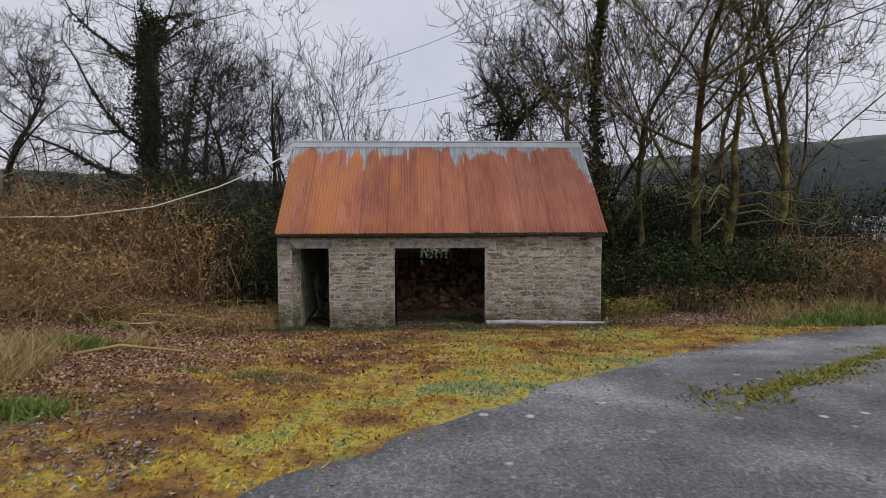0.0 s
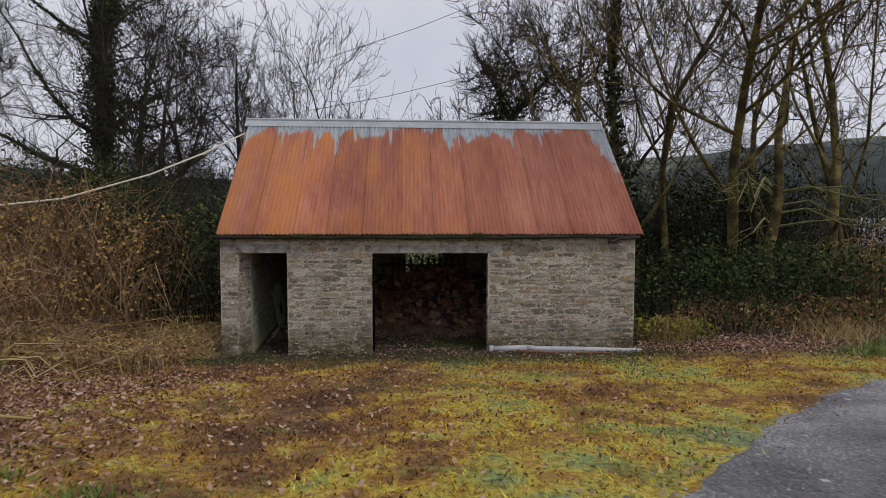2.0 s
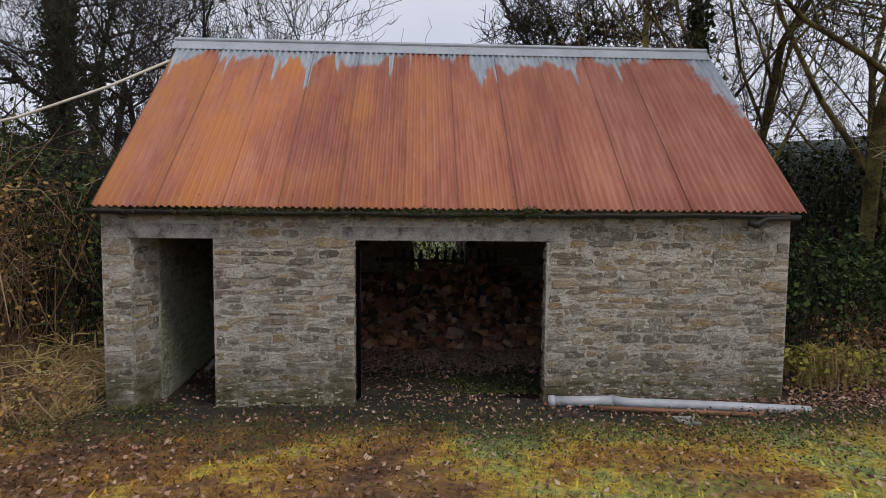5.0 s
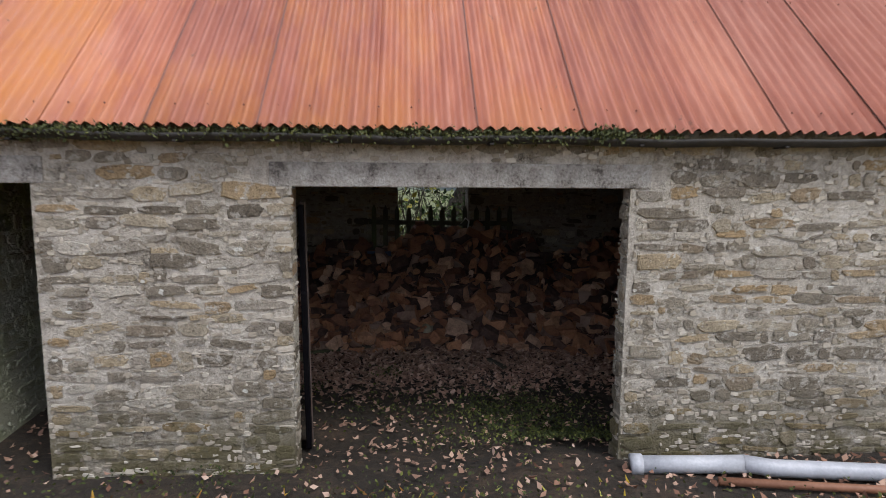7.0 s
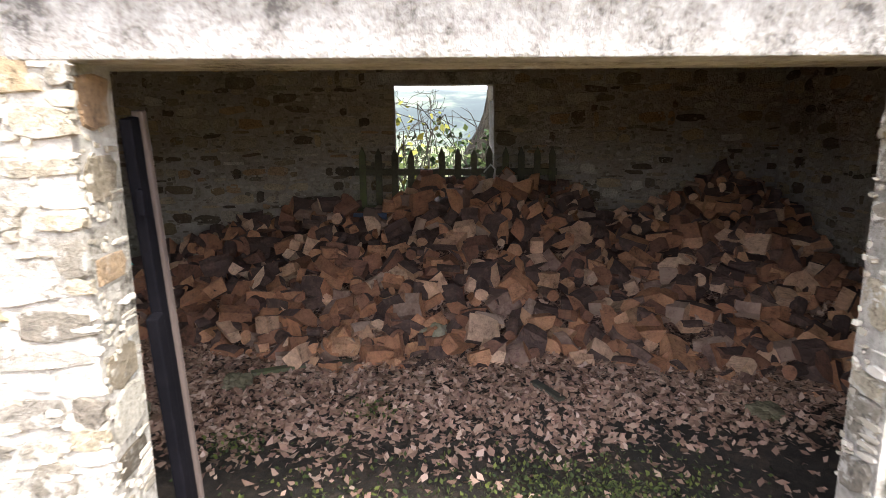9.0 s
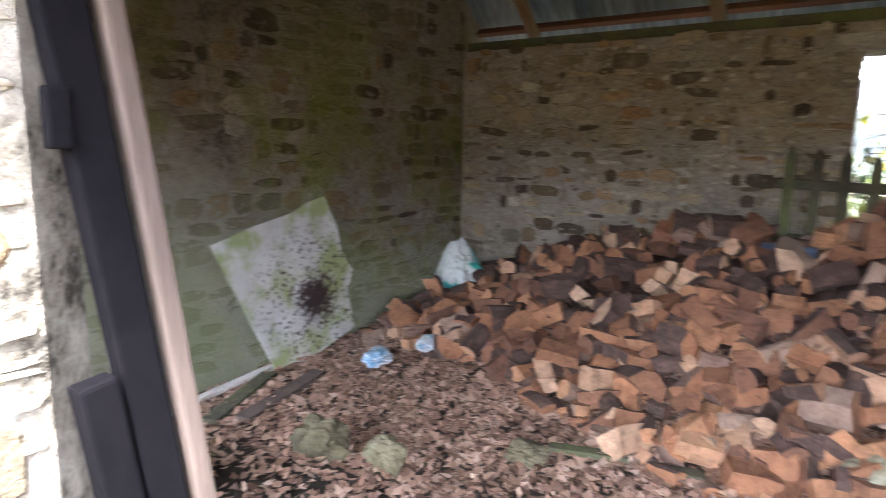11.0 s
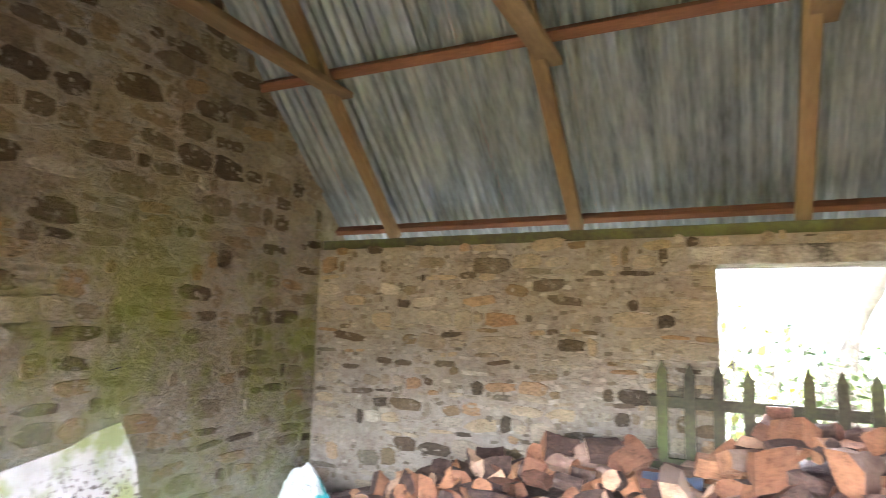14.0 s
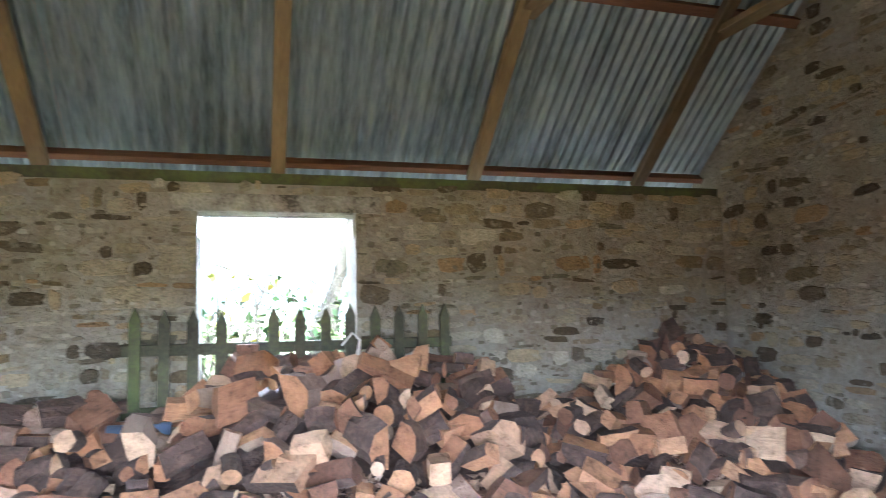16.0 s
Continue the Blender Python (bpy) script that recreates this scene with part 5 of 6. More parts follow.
def twig_mesh(name, limbs, level, count, length, radius, seed):
    """Fine twigs, and side shoots on them, scattered over the limbs from a level on."""
    r = np.random.default_rng(seed)
    segs = [(a, b) for pts, _, k in limbs if k >= level for a, b in zip(pts, pts[1:])]
    A, B = np.array([a for a, _ in segs]), np.array([b for _, b in segs])
    span = np.linalg.norm(B - A, axis=1)

    def unit(v):
        return v / (np.linalg.norm(v, axis=1)[:, None] + 1e-9)

    def shoots(a, b, long):
        n = len(a)
        along = unit(b - a)
        base = a + (b - a) * r.random((n, 1))
        way = unit(along * 0.7 + r.normal(size=(n, 3)) * 0.5 + np.array((0, 0, 0.3)))
        ln = (long * r.uniform(0.4, 1.2, n))[:, None]
        mid = base + way * ln * 0.5
        return base, mid, mid + unit(way + r.normal(size=(n, 3)) * 0.3 + np.array((0, 0, 0.22))) * ln * 0.5

    pick = r.choice(len(segs), count, p=span / span.sum())
    b0, m0, e0 = shoots(A[pick], B[pick], length)
    b1, m1, e1 = shoots(np.concatenate([b0, m0]), np.concatenate([m0, e0]), length * 0.5)
    P = np.stack([np.concatenate([b0, b1]), np.concatenate([m0, m1]), np.concatenate([e0, e1])], 1)
    R = np.concatenate([np.full(len(b0), radius), np.full(len(b1), radius * 0.8)])
    x, y, z = P[:, :, 0], P[:, :, 1], P[:, :, 2]
    clear = ~((np.abs(x) < 3.9) & (y > -0.4) & (y < 4.8) & (z < RZ - SLOPE * np.abs(y - RY) + 0.3)).any(axis=1)
    P, R = P[clear], R[clear]
    n = len(P)
    way = unit(P[:, 2] - P[:, 0])
    u = unit(np.cross(way, r.normal(size=(n, 3))))
    v = np.cross(way, u)
    rings = []
    for j, f in enumerate((1.0, 0.75, 0.4)):
        for a in (0.0, 2.094, 4.189):
            rings.append(P[:, j] + (u * math.cos(a) + v * math.sin(a)) * (R * f)[:, None])
    co = np.stack(rings, 1).reshape(-1, 3)
    quads = np.array([(j * 3 + k, j * 3 + (k + 1) % 3, j * 3 + 3 + (k + 1) % 3, j * 3 + 3 + k) for j in (0, 1) for k in range(3)])
    idx = (np.arange(n)[:, None, None] * 9 + quads[None]).reshape(-1)
    me = bpy.data.meshes.new(name)
    me.vertices.add(len(co))
    me.vertices.foreach_set("co", co.ravel())
    me.loops.add(len(idx))
    me.loops.foreach_set("vertex_index", idx)
    me.polygons.add(len(idx) // 4)
    me.polygons.foreach_set("loop_start", np.arange(0, len(idx), 4))
    me.update(calc_edges=True)
    return me


def tree(name, label, base, limbs, bark, ivy=None, twigs=(2, 1800, 0.6, 0.005)):
    ob = tagged(new(name), label, "tree")
    dress("trunk", wood_mesh("trunk", limbs, lambda k: k == 0), bark, ob)
    dress("crown", wood_mesh("crown", limbs, lambda k: k > 0), M_TWIG if bark is not M_LIMB else M_LIMB, ob)
    tagged(dress("brushwood", twig_mesh("brushwood", limbs, *twigs, int(abs(base[0]) * 77)), M_TWIG, ob), kind="stuff")
    if ivy:
        r = np.random.default_rng(int(abs(base[0]) * 100))
        cen, siz = [], []
        for pts, rads, level in limbs:
            if level > ivy[2]:
                continue
            for i, (a, b, ra) in enumerate(zip(pts, pts[1:], rads)):
                if level and i > 2:
                    break
                k = int(ivy[0] * (b - a).length * (1.0 if level == 0 else ivy[3]))
                for _ in range(k):
                    if min(a.z, b.z) < ivy[4]:
                        break
                    c = a.lerp(b, r.random()) + Vector(r.normal(size=3)) * (ra * 0.8 + ivy[1] * (1 if level == 0 else 0.6)) * max(0.35, 0.9 + 1.3 * noise.noise((a.z * 0.9, a.x, i)))
                    cen.append(c)
                    siz.append(r.uniform(0.07, 0.17))
        dress("ivy", flakes("ivy", cen, siz, 0.25, r, slim=0.85), M_IVY, ob, "dense dark green ivy")
    return ob


def at(x, y, dz=0.0):
    return (x, y, g(x, y) + dz)


for i, (x, y, h, rad, lean, kids) in enumerate(((6.0, 5.6, 9.5, 0.19, (-0.1, 0.0), (12, 7, 5)), (6.9, 6.4, 11, 0.17, (0.0, 0.05), (12, 7, 5)), (8.1, 5.0, 12, 0.22, (-0.03, -0.05), (13, 7, 5)), (9.3, 5.6, 12, 0.17, (0.02, 0.0), (12, 7, 5)), (10.3, 4.6, 11.5, 0.21, (0.12, 0.0), (13, 7, 5)), (12.6, 7.0, 11, 0.17, (0.1, 0.05), (12, 7, 5)))):
    tree("bare_tree", "tall bare sycamore with mossy trunk and many twigs", (x, y), grow(at(x, y, -0.2), h, rad * 0.68, 60 + i, 0.54, 4, kids, lean, 0.16, up=0.3, ratio=(0.42, 0.72)), M_LIMB, (260, 0.07, 0, 0, -9) if i == 0 else None, (1, 1050, 0.7, 0.0095))
tree("bent_tree", "bare tree with a bent mossy trunk leaning over the roof", (5.4, 5.4), grow(at(5.6, 5.6, -0.2), 7.5, 0.19, 81, 0.6, 4, (12, 7, 5), (-0.5, -0.1), 0.2, up=0.15), M_LIMB, None, (1, 750, 0.65, 0.0095))
tree("ivy_tree", "tall bare tree thickly clad in dark ivy", (-12.8, 15.8), grow(at(-12.8, 15.8, -0.5), 13.5, 0.36, 91, 0.72, 4, (16, 7, 4), (0.02, 0), 0.3, up=0.16, ratio=(0.4, 0.66)), M_TWIG, (1300, 0.13, 1, 0.07, -9), (1, 1200, 1.0, 0.012))
for i, (x, y, h, rad, lean) in enumerate(((-24.0, 25.5, 12.0, 0.34, (-0.1, 0)), (-30.5, 26, 11.5, 0.3, (0.1, 0)), (-18.5, 34, 9, 0.2, (0.1, 0)))):
    tree("field_tree", "bare spreading field tree on the skyline", (x, y), grow(at(x, y, -0.5), h, rad, 100 + i, 0.8, 4, (12, 8, 5), lean, 0.42, fine=0.012, up=0.12, ratio=(0.45, 0.7)), M_TWIG, None, (1, 1700, 0.9, 0.014))
for i, (x, y, h, rad, lean, kids) in enumerate(((-8.9, 11, 8.6, 0.17, (0.15, 0), (11, 7, 5)), (-7.0, 10.2, 7.6, 0.14, (-0.1, 0), (11, 7, 5)), (-5.6, 11.5, 8, 0.13, (0.1, 0), (10, 6, 5)), (-10.5, 13, 9, 0.2, (0.3, 0), (12, 7, 5)), (-4.3, 9.0, 5.8, 0.08, (0.0, 0), (9, 6, 4)), (-1.2, 16, 6.5, 0.1, (0, 0), (10, 6, 4)), (8.5, 16, 9, 0.15, (0, 0), (10, 7, 5)))):
    tree("scrub_tree", "twiggy bare hedgerow tree behind the shed", (x, y), grow(at(x, y, -0.4), h, rad, 120 + i, 0.6, 4, kids, lean, 0.15, fine=0.007, up=0.25, ratio=(0.42, 0.7)), M_TWIG, (90, 0.1, 0, 0.0, -9) if i == 3 else None, (1, 620, 0.65, 0.0095))
for i, (x, y, h) in enumerate(((-2.9, 10.5, 8.4), (-2.4, 10.9, 7.4), (-3.6, 11.0, 7.0))):
    tree("sapling", "slender bare sapling with upright twigs", (x, y), grow(at(x, y, -0.4), h, 0.07, 140 + i, 0.5, 3, (13, 5), (0.05, 0), 0.3, fine=0.006, up=0.5), M_TWIG, None, (1, 190, 0.55, 0.008))
tree("dark_tree", "broad dark tree with a dense radiating crown of twigs", (1.3, 14), grow(at(1.3, 14, -0.5), 10.4, 0.36, 150, 0.9, 4, (22, 7, 4), (0, 0), 0.42, fine=0.011, up=0.1, ratio=(0.36, 0.52)), M_TWIG, (90, 0.2, 1, 0.3, 3.0), (1, 2000, 0.7, 0.013))


# ---- thickets and hedges ----
def thicket(name, label, boxes, seed, stems, leaves, cane, leaf, size=(0.03, 0.09), tall=1.0, arch=0.5):
    """A tangle: boxes of (x0, x1, y0, y1, height)."""
    r = np.random.default_rng(seed)
    ob = tagged(new(name), label, "thicket")
    area = np.array([(b[1] - b[0]) * (b[3] - b[2]) for b in boxes])
    tangle, cen, siz = Pile(), [], []

    def top(x, y, h):
        return h * (0.75 + 0.28 * noise.noise((x * 0.8, y * 0.8, seed)) + 0.2 * noise.noise((x * 2.3, y * 2.3, seed)))

    for k in r.choice(len(boxes), stems, p=area / area.sum()):
        x0, x1, y0, y1, h = boxes[k]
        x, y = r.uniform(x0, x1), r.uniform(y0, y1)
        p = Vector((x, y, g(x, y) - 0.05))
        hh = top(x, y, h) * r.uniform(0.5, 1.12) * tall
        a = r.uniform(0, 6.28)
        out = Vector((math.cos(a), math.sin(a), 0)) * arch * hh * r.uniform(0.2, 1)
        fall = r.uniform(0.4, 1.0)
        pts = [p, p + out * 0.15 + Vector((0, 0, hh * 0.5)), p + out * 0.5 + Vector((0, 0, hh * 0.9)), p + out * 0.85 + Vector((0, 0, hh)), p + out * 1.2 + Vector((0, 0, hh * fall))]
        pts = [q + Vector(r.normal(size=3)) * 0.04 * hh for q in pts]
        w = r.uniform(0.003, 0.009)
        v, f = tube(pts, [w * 1.4, w * 1.2, w, w * 0.8, w * 0.4], 3, False)
        tangle.add(v, f)
        for _ in range(2):
            i = int(r.integers(1, 4))
            q = pts[i] + Vector(r.normal(size=3)) * hh * 0.22
            v, f = tube([pts[i], pts[i].lerp(q, 0.5) + Vector(r.normal(size=3)) * 0.03, q], [w * 0.7, w * 0.6, w * 0.4], 3, False)
            tangle.add(v, f)
    for k in r.choice(len(boxes), leaves, p=area / area.sum()):
        x0, x1, y0, y1, h = boxes[k]
        x, y = r.uniform(x0 - 0.2, x1 + 0.2), r.uniform(y0 - 0.15, y1)
        z = top(x, y, h) * (r.random() ** 0.7)
        cen.append((x, y, g(x, y) + z))
        siz.append(r.uniform(*size))
    dress("tangle", tangle.mesh("tangle"), cane, ob)
    if leaves:
        dress("foliage", flakes("foliage", cen, siz, 0.3, r, slim=0.7), leaf, ob)
    return ob


thicket("bramble_thicket", "tall rusty brown thicket of bramble and dead stems", [(-9.5, -5.2, 0.5, 3.2, 3.0), (-10, -6.0, -2.8, 0.6, 1.7), (-16, -9.0, -1.5, 2.8, 3.4), (-24, -15, -3, 3, 3.7)], 1, 4600, 44000, M_CANE, M_BROWNLEAF, (0.03, 0.1), 1.0, 1.0)
thicket("evergreen_shrubs", "dark evergreen shrubs beside the shed", [(-6.6, -3.9, 2.2, 6.5, 3.3), (-11, -6.5, 3.4, 7, 3.7)], 2, 900, 15000, M_TWIG, M_GREENLEAF, (0.05, 0.13))
thicket("laurel_bush", "glossy green bush rising out of the thicket", [(-14.5, -11.8, 1.8, 4.2, 3.7)], 3, 250, 5500, M_TWIG, M_IVY, (0.07, 0.16))
thicket("fallen_canes", "low tangle of pale dead canes and dry grass", [(-6.6, -3.8, -2.2, 0.4, 0.55), (-9, -6, -3.6, -0.4, 0.75)], 4, 1100, 5000, M_CANE, M_BROWNLEAF, (0.03, 0.07), 1.0, 2.2)
thicket("undergrowth", "dark green undergrowth below the trees", [(3.9, 6.5, 1.0, 5, 1.7), (6.0, 9.8, 1.0, 5, 2.0), (9.5, 16, 2.6, 6, 1.8), (15, 30, 3.5, 9, 1.2)], 5, 1500, 40000, M_TWIG, M_GREENLEAF, (0.05, 0.13))
thicket("briar_tangle", "dark reddish tangle of briars under the trees", [(9.5, 16, 1.4, 4, 1.9), (14, 26, 2.5, 5, 1.5), (5.0, 9.5, 1.0, 2.2, 0.8)], 6, 2400, 12000, M_CANE, M_BROWNLEAF, (0.03, 0.09), 1.0, 1.2)
thicket("hedge_behind", "bare scrubby hedge behind the shed", [(-4, 4.5, 7.5, 9.5, 1.9), (-14, -4, 8, 10.5, 4.2), (4.5, 18, 8, 11, 4.0)], 7, 2600, 17000, M_TWIG, M_GREENLEAF, (0.06, 0.15))
thicket("holly_thicket", "tall dark evergreen thicket among the tree trunks", [(7.2, 11.0, 6.0, 8.5, 4.4), (5.0, 7.2, 6.5, 8.5, 3.0)], 10, 500, 6500, M_TWIG, M_IVY, (0.06, 0.15))
thicket("fern_clump", "yellowing bracken fern at the wall corner", [(3.9, 4.9, 0.1, 0.9, 0.55)], 8, 120, 700, M_DRY, M_FERN, (0.03, 0.09))
thicket("window_shrub", "leafy branches growing outside the window", [(-1.0, 0.0, 5.4, 6.2, 2.2)], 9, 40, 130, M_TWIG, M_FERN, (0.05, 0.12))
# dry tussocks on the bank
roots, tall = [], []
rng = np.random.default_rng(70)
for cx, cy, s, k, h in ((-4.9, -7.2, 0.22, 700, 0.3), (-5.3, -6.4, 0.25, 700, 0.35), (-4.6, -4.6, 0.12, 350, 0.25), (-5.6, -5.2, 0.3, 500, 0.3), (-7.6, -3.4, 0.35, 900, 0.45), (-8.4, -4.8, 0.4, 900, 0.5), (-6.2, -1.6, 0.35, 600, 0.35), (-5.4, -0.7, 0.3, 400, 0.3), (7.6, 0.5, 0.5, 500, 0.35), (9.6, 0.9, 0.8, 900, 0.4)):
    for _ in range(k):
        x, y = rng.normal(cx, s), rng.normal(cy, s)
        roots.append((x, y, g(x, y)))
        tall.append(h * rng.uniform(0.4, 1.2))
tagged(dress("dry_grass", blades("dry_grass", roots, tall, rng, 0.7, 0.025), M_DRY), "tussocks of bleached dry grass on the bank", "grass", kind="stuff")
for a, b, c, r in (((-6.9, -1.7), (-5.6, -1.9), (-4.3, -1.5), 0.03), ((-5.0, -5.4), (-4.5, -5.2), (-3.7, -5.1), 0.024), ((-5.4, -1.2), (-4.6, -0.6), (-3.9, -0.5), 0.022), ((-6.2, -2.6), (-5.2, -1.9), (-4.6, -1.2), 0.018), ((-4.6, -1.9), (-4.2, -1.3), (-4.4, -0.7), 0.02)):
    v, f = tube([at(*a, 0.03), at(*b, 0.14), at(*c, 0.06)], [r, r * 0.9, r * 0.5], 7)
    tagged(dress("fallen_branch", mesh("fallen_branch", v, f, True), M_DRY), "pale bare branch fallen on the bank", "branch")

# wires far behind, and a pale bank seen past the hedge
for a, b in (((-8, 25, 9.5), (9, 25, 16.0)), ((-9, 25, 7.2), (7, 25, 10.8))):
    v, f = tube([a, Vector(a).lerp(Vector(b), 0.5) - Vector((0, 0, 0.25)), b], [0.014] * 3, 4)
    tagged(dress("overhead_wire", mesh("overhead_wire", v, f), M_TWIG), "thin overhead wire strung behind the trees", "wire")

farm = tagged(new("farm_building"), "far pale farm building with a grey roof below the hill", "building")
M_ROOFING = simple("pale_roofing", [(0.3, (0.3, 0.31, 0.33)), (0.7, (0.45, 0.46, 0.48))], 0.8, 0.7, 6, 0.1)
M_TAN = simple("tan_render", [(0.3, (0.36, 0.28, 0.19)), (0.7, (0.5, 0.41, 0.3))], 0.6, 0.9, 5, 0.1)
bm = bmesh.new()
prism(bm, [(-3.2, -3.5), (3.2, -3.5), (3.2, 3.5), (-3.2, 3.5)], -4.0, 2.4)
part("wall", bm, M_TAN, farm)
bm = bmesh.new()
for side in (-1, 1):
    q = [(-3.5, side * 4.0, 2.2), (3.5, side * 4.0, 2.2), (3.5, 0, 4.6), (-3.5, 0, 4.6)]
    hi, lo = [bm.verts.new(p) for p in q], [bm.verts.new((p[0], p[1], p[2] - 0.15)) for p in q]
    bm.faces.new(hi)
    bm.faces.new(lo[::-1])
    for i in range(4):
        bm.faces.new((hi[i], hi[(i + 1) % 4], lo[(i + 1) % 4], lo[i]))
bmesh.ops.recalc_face_normals(bm, faces=bm.faces)
part("roof", bm, M_ROOFING, farm)
farm.matrix_basis = pose(47.0, 46.0, -3.0, 0, 0, -30)

# long low limbs, pale with lichen, reaching out of the trees over the undergrowth
r = np.random.default_rng(77)
low = tagged(new("spreading_tree"), "mossy tree with long low lichened limbs", "tree")
v, f = tube([at(8.6, 4.3, -0.2), at(8.55, 4.3, 1.2), at(8.75, 4.2, 2.6), at(8.7, 4.25, 4.2), at(9.0, 4.3, 6.5)], [0.16, 0.13, 0.12, 0.09, 0.04], 9)
dress("trunk", mesh("trunk", v, f, True), M_LIMB, low)
for i in range(11):
    z, side = r.uniform(1.5, 3.2), 1 if i % 2 else -1
    p = Vector(at(8.6, 4.3, z))
    ln = r.uniform(1.6, 3.4)
    way = Vector((side * r.uniform(0.6, 1.0), -r.uniform(0.2, 0.9), 0)).normalized()
    pts = [p, p + way * ln * 0.3 + Vector((0, 0, 0.15)), p + way * ln * 0.6 + Vector((0, 0, r.normal() * 0.2)), p + way * ln * 0.85 + Vector((0, 0, r.normal() * 0.3)), p + way * ln + Vector((0, 0, 0.25))]
    pile = Pile()
    v, f = tube(pts, [0.035, 0.028, 0.022, 0.014, 0.006], 6, False)
    pile.add(v, f)
    for _ in range(9):
        k = int(r.integers(1, 4))
        a = pts[k].lerp(pts[k + 1], r.random())
        b = a + (way * r.uniform(0.1, 0.5) + Vector(r.normal(size=3)) * 0.3)
        v, f = tube([a, a.lerp(b, 0.5) + Vector(r.normal(size=3)) * 0.05, b], [0.01, 0.007, 0.003], 4, False)
        pile.add(v, f)
    dress("branch", pile.mesh("branch", True), M_BRANCH, low)

# dry tangle against the end of the shed
r = np.random.default_rng(91)
roots, tall = [], []
while len(roots) < 9000:
    x, y = -3.62 - abs(r.normal()) * 1.3, r.uniform(-1.6, 3.4)
    if y > 0.0 and x > -3.7:
        continue
    if noise.noise((x * 1.1, y * 1.1, 9)) < -0.12:
        continue
    roots.append((x, y, g(x, y) - 0.01))
    tall.append(r.uniform(0.07, 0.22) * (0.5 if y < -0.6 else 1))
tagged(dress("dry_grass", blades("dry_grass", roots, tall, r, 1.7, 0.03), M_DRY), "pale dry grass and stalks beside the shed", "grass", kind="stuff")
pile = Pile()
for i in range(560):
    x, y = (-3.8 - abs(r.normal()) * 1.2, r.uniform(-0.3, 3.2)) if i < 200 else (r.uniform(-7.2, -4.0), r.normal(-1.3, 0.8)) if i < 470 else (r.uniform(5.0, 9.5), r.normal(1.0, 0.5))
    a = Vector((x, y, g(x, y)))
    way = Vector((r.normal(), r.normal() * 0.6, 0))
    ln = r.uniform(0.4, 1.0)
    b, c = a + way * ln * 0.25 + Vector((0, 0, ln * (0.3 if i < 200 else 0.3))), a + way * ln * 0.9 + Vector((0, 0, ln * r.uniform(0.05, 0.4)))
    if max(p.x for p in (a, b, c)) > -3.6:
        continue
    v, f = tube([a, b, c], [0.011, 0.009, 0.005], 4, False)
    pile.add(v, f)
tagged(dress("dead_canes", pile.mesh("dead_canes", True), M_DRY), "pale dead canes and sticks tangled beside the shed", "canes", kind="stuff")

# ---- wall stones, last of all ----
def stone_template(seed):
    r = np.random.default_rng(seed)
    k = int(r.integers(8, 12))
    power = r.uniform(3.5, 9.0)
    rim = []
    for i in range(k):
        a = 2 * math.pi * (i + r.uniform(-0.25, 0.25)) / k
        c, s = math.cos(a), math.sin(a)
        q = (abs(c) ** power + abs(s) ** power) ** (-1 / power) * r.uniform(0.82, 1.06)
        rim.append((0.5 * c * q, 0.5 * s * q))
    tilt = r.normal(size=2) * 0.35
    verts, faces = [], []
    for scale, h in ((1.02, -1.0), (1.0, 0.35), (0.93, 0.9)):
        for x, y in rim:
            verts.append((x * scale, y * scale, h + (tilt[0] * x + tilt[1] * y if h > 0 else 0) + (r.normal() * 0.1 if h > 0 else 0)))
    verts.append((0, 0, 1.0 + r.normal() * 0.12))
    for ring in (0, 1):
        for i in range(k):
            a, b = ring * k + i, ring * k + (i + 1) % k
            faces.append((a, b, b + k, a + k))
    for i in range(k):
        faces.append((2 * k + i, 2 * k + (i + 1) % k, 3 * k))
    return verts, faces


TEMPLATES = [stone_template(s) for s in range(18)]


def lay_stones(wall, origin, right, up, spans, height, near, mats, seed, skip=0.12, rows=(0.055, 0.125), widths=(0.06, 0.36), proud=(0.005, 0.014), limit=300, gap=0.012):
    """Courses of rubble. spans(v): the stretches (u0, u1) of wall at that height. near(u, v): whether the stone is a part of its own."""
    r = np.random.default_rng(seed)
    origin, right, up = Vector(origin), Vector(right), Vector(up)
    out = right.cross(up)
    made = [None] * len(TEMPLATES)
    rest, count, v = Pile(), 0, 0.01
    while v < height - 0.04:
        h = r.uniform(*rows)
        for u0, u1 in spans(v + h / 2):
            u = u0 + r.uniform(0.0, 0.02)
            while u < u1 - 0.05:
                w = min(r.uniform(*widths) * (0.7 + 3.2 * h), u1 - u)
                if u1 - u - w < 0.07:
                    w = u1 - u
                hh = h * r.uniform(0.6, 1.2)
                if r.random() > skip:
                    k = int(r.integers(len(TEMPLATES)))
                    d = r.uniform(*proud)
                    cu, cv = u + w / 2, v + h / 2 + r.normal() * 0.011
                    m = Matrix((right, up, out)).transposed().to_4x4()
                    m.translation = origin + right * cu + up * cv
                    m = m @ pose(0, 0, 0, 0, 0, r.normal() * 3.5) @ Matrix.Diagonal((w - gap, hh - gap, d, 1))
                    if near(cu, cv) and count < limit:
                        if made[k] is None:
                            made[k] = mesh("stone", *TEMPLATES[k])
                            made[k].materials.append(mats[0])
                        ob = new("stone", made[k])
                        ob.parent, ob.matrix_basis = wall, m
                        count += 1
                    else:
                        rest.add([m @ Vector(p) for p in TEMPLATES[k][0]], TEMPLATES[k][1])
                u += w
        v += h
    if rest.n:
        tagged(dress("stones", rest.mesh("stones"), mats[1], wall), kind="stuff")


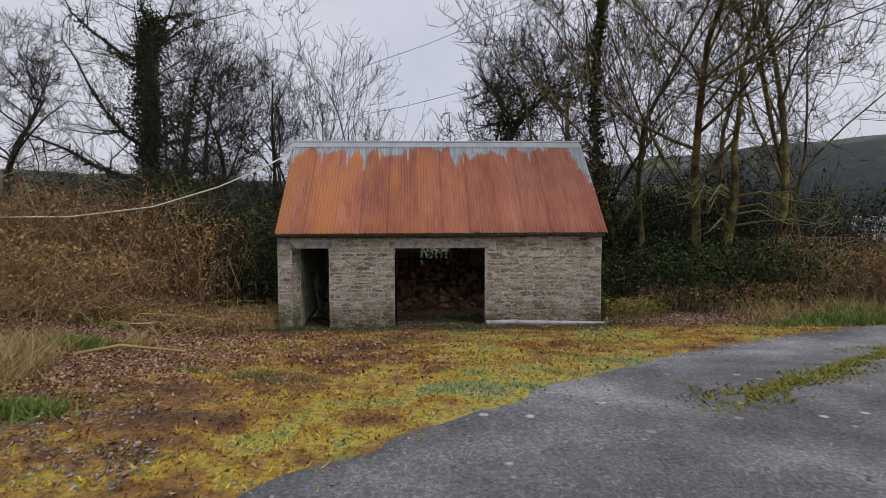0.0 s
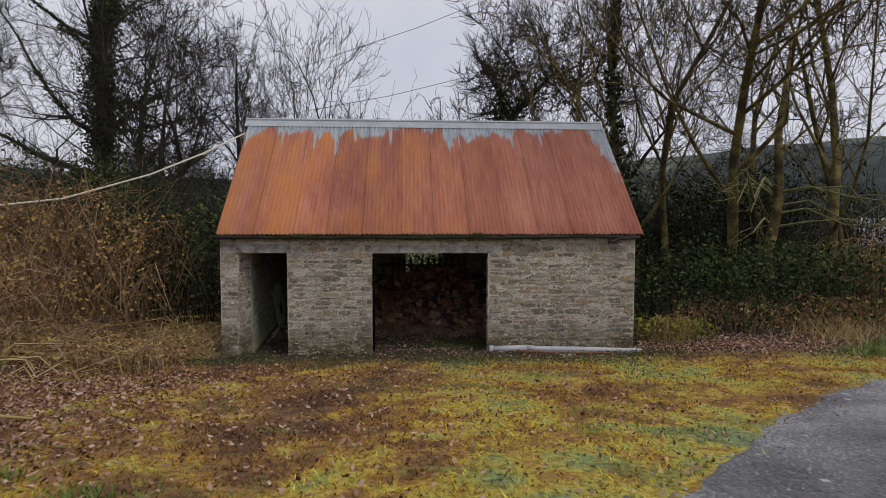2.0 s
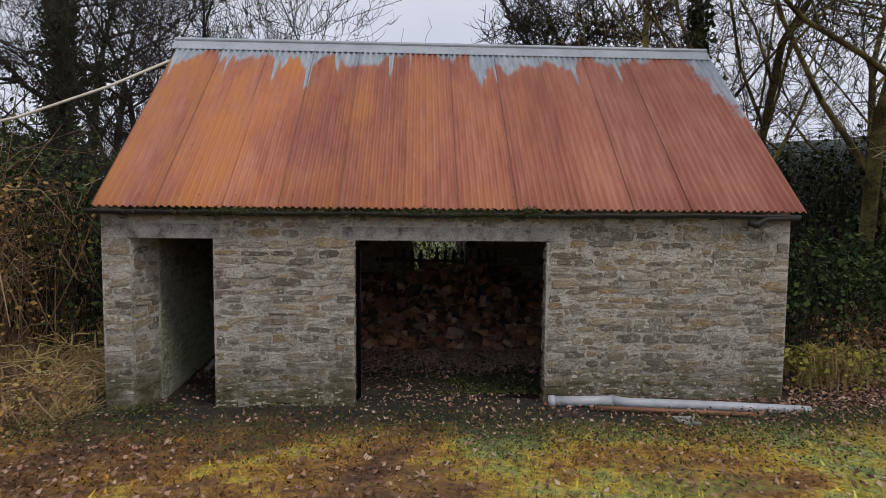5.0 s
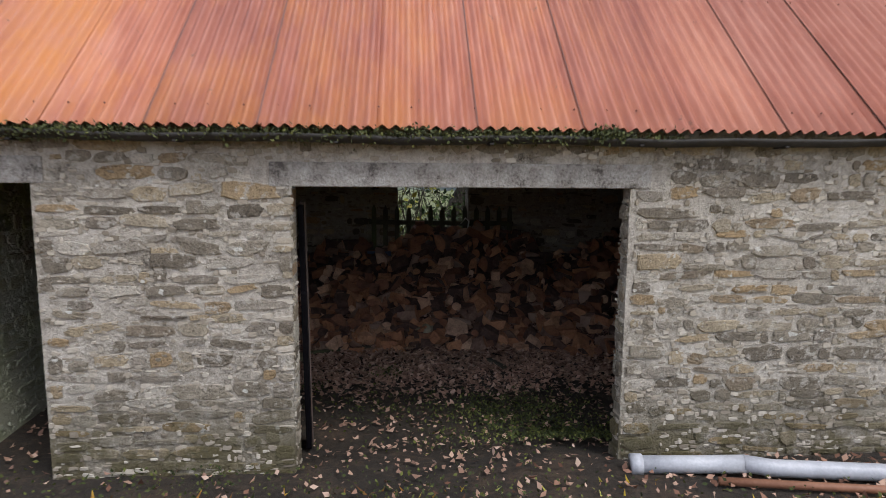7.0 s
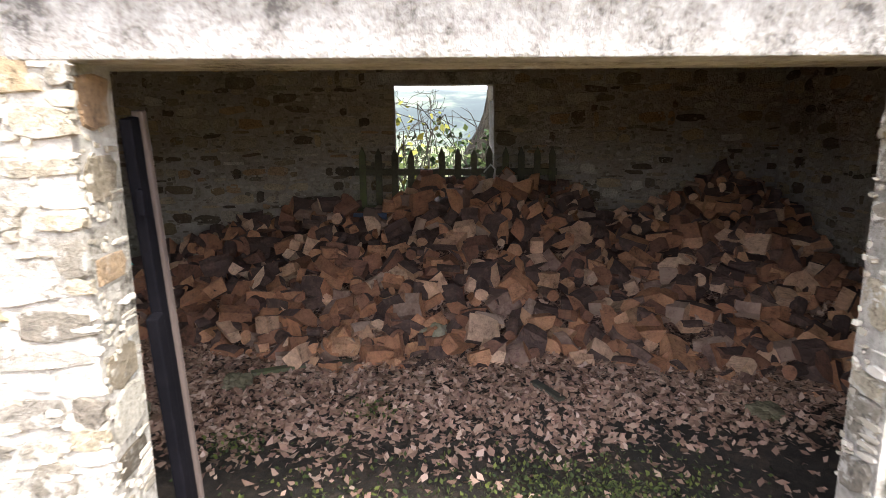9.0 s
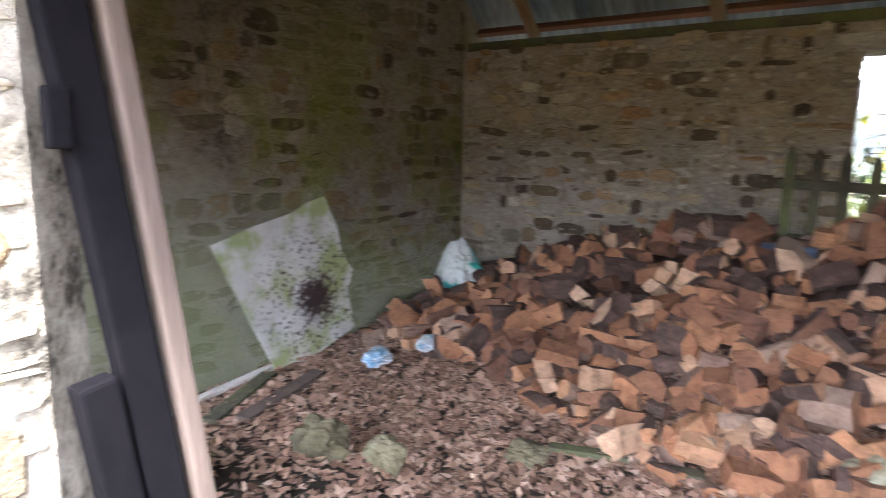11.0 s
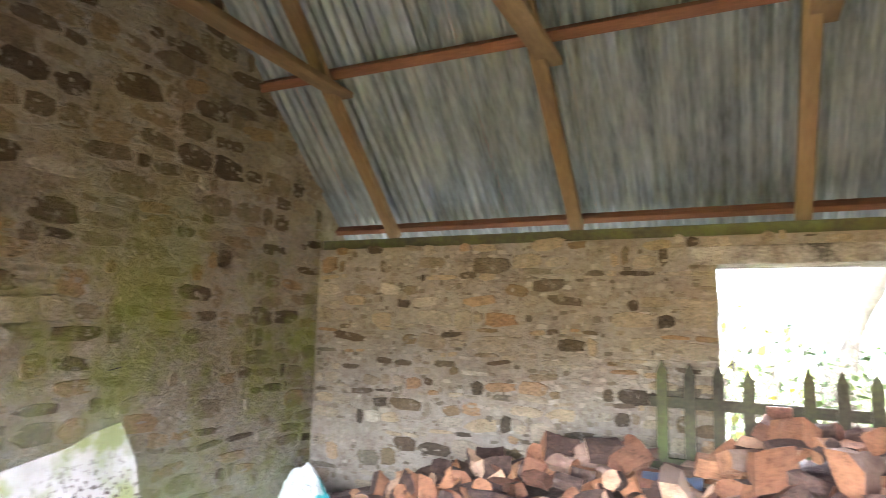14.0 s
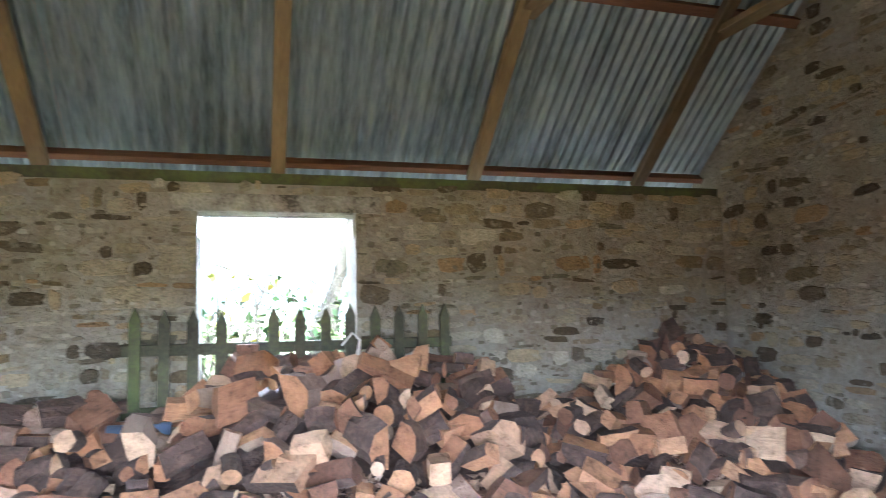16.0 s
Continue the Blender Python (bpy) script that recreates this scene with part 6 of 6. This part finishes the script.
def front_spans(v):
    out, x = [], -HW
    cuts = []
    if v < LZ + 0.16:
        cuts.append((L0, L1 + 0.01) if v < LZ else (-3.41, -2.35))
    if v < DZ + 0.145:
        cuts.append((D0 - 0.03 * (1 - v / DZ) - 0.005, D1 - 0.03 * (1 - v / DZ)) if v < DZ else (-1.23, 1.17))
    for a, b in cuts:
        out.append((x + HW, a + HW))
        x = b
    return out + [(x + HW, 2 * HW)]


def back_spans(v):
    if WZ0 < v < WZ1 + 0.11:
        k = 0.0 if v < WZ1 else 0.16
        return [(0, INX + W0 - k), (INX + W1 + k, 2 * INX)]
    return [(0, 2 * INX)]


def gable_spans(v):
    half = min(INB, RY + (RZ - 0.05 - v) / SLOPE) - RY
    lo = max(INF, RY - (RZ - 0.05 - v) / SLOPE)
    return [(lo - INF, RY + half - INF)] if RY + half - lo > 0.1 else []


lay_stones(WALL_F, (-HW, 0, 0), (1, 0, 0), (0, 0, 1), front_spans, TOP, lambda u, v: 1.0 < u < 5.9, (M_FRONT, M_FRONT_ALL), 11)
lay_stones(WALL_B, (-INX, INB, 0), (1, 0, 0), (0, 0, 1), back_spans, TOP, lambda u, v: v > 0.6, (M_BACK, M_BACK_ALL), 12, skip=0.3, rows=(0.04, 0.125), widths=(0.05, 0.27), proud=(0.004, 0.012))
lay_stones(WALL_L, (-INX, INF, 0), (0, 1, 0), (0, 0, 1), gable_spans, RZ, lambda u, v: 0.3 < v < 2.6 and u < 2.6, (M_GABLE, M_GABLE_ALL), 13, skip=0.3, rows=(0.05, 0.14), widths=(0.06, 0.27), proud=(0.005, 0.015))
lay_stones(WALL_R, (INX, INB, 0), (0, -1, 0), (0, 0, 1), gable_spans, RZ, lambda u, v: 0.5 < v < 2.6 and u < 2.2, (M_BACK, M_BACK_ALL), 14, skip=0.35, rows=(0.045, 0.115), widths=(0.05, 0.26), proud=(0.004, 0.012))
lay_stones(WALL_F, (L0, 0.0, 0), Vector((0.135, 0.36, 0)).normalized(), (0, 0, 1), lambda v: [(0.02, 0.37)], LZ - 0.02, lambda u, v: True, (M_FRONT, M_FRONT_ALL), 17, limit=60)
# the faces of the jambs, and the outer ends that show past the corners
lay_stones(WALL_F, (D0 - 0.03, 0.0, 0), (0, 1, 0), (0, 0, 1), lambda v: [(0.005, 0.2)], DZ - 0.02, lambda u, v: True, (M_BACK, M_BACK_ALL), 15, skip=0.4, rows=(0.09, 0.17), widths=(0.15, 0.22), proud=(0.004, 0.009), limit=20)
lay_stones(WALL_F, (D1 - 0.03, 0.16, 0), (0, -1, 0), (0, 0, 1), lambda v: [(0, 0.15)], DZ - 0.02, lambda u, v: True, (M_FRONT, M_FRONT_ALL), 16, skip=0.45, rows=(0.07, 0.2), widths=(0.13, 0.2), limit=20)

# small rubble and lumps of mortar between the stones
FINE = dict(rows=(0.016, 0.04), widths=(0.02, 0.085), limit=0, gap=0.002)
lay_stones(WALL_F, (-HW, 0, 0), (1, 0, 0), (0, 0, 1), front_spans, TOP, lambda u, v: False, (None, M_RUBBLE), 31, skip=0.68, proud=(0.003, 0.0095), **FINE)
lay_stones(WALL_F, (D0 - 0.03, 0.0, 0), (0, 1, 0), (0, 0, 1), lambda v: [(0, 0.215)], DZ - 0.02, lambda u, v: False, (None, M_RUBBLE), 32, skip=0.7, proud=(0.002, 0.009), rows=(0.012, 0.032), widths=(0.015, 0.045), limit=0, gap=0.002)
lay_stones(WALL_F, (D1 - 0.03, 0.16, 0), (0, -1, 0), (0, 0, 1), lambda v: [(0, 0.15)], DZ - 0.02, lambda u, v: False, (None, M_RUBBLE), 33, skip=0.7, proud=(0.002, 0.009), rows=(0.012, 0.032), widths=(0.015, 0.045), limit=0, gap=0.002)
lay_stones(WALL_B, (-INX, INB, 0.3), (1, 0, 0), (0, 0, 1), lambda v: back_spans(v + 0.3), TOP - 0.3, lambda u, v: False, (None, M_RUBBLE_DIM), 34, skip=0.6, proud=(0.002, 0.007), **FINE)
lay_stones(WALL_L, (-INX, INF, 0), (0, 1, 0), (0, 0, 1), gable_spans, 3.4, lambda u, v: False, (None, M_RUBBLE_GABLE), 35, skip=0.62, proud=(0.004, 0.013), **FINE)
lay_stones(WALL_R, (INX, INB, 0), (0, -1, 0), (0, 0, 1), gable_spans, 3.4, lambda u, v: False, (None, M_RUBBLE_DIM), 36, skip=0.7, proud=(0.002, 0.007), **FINE)
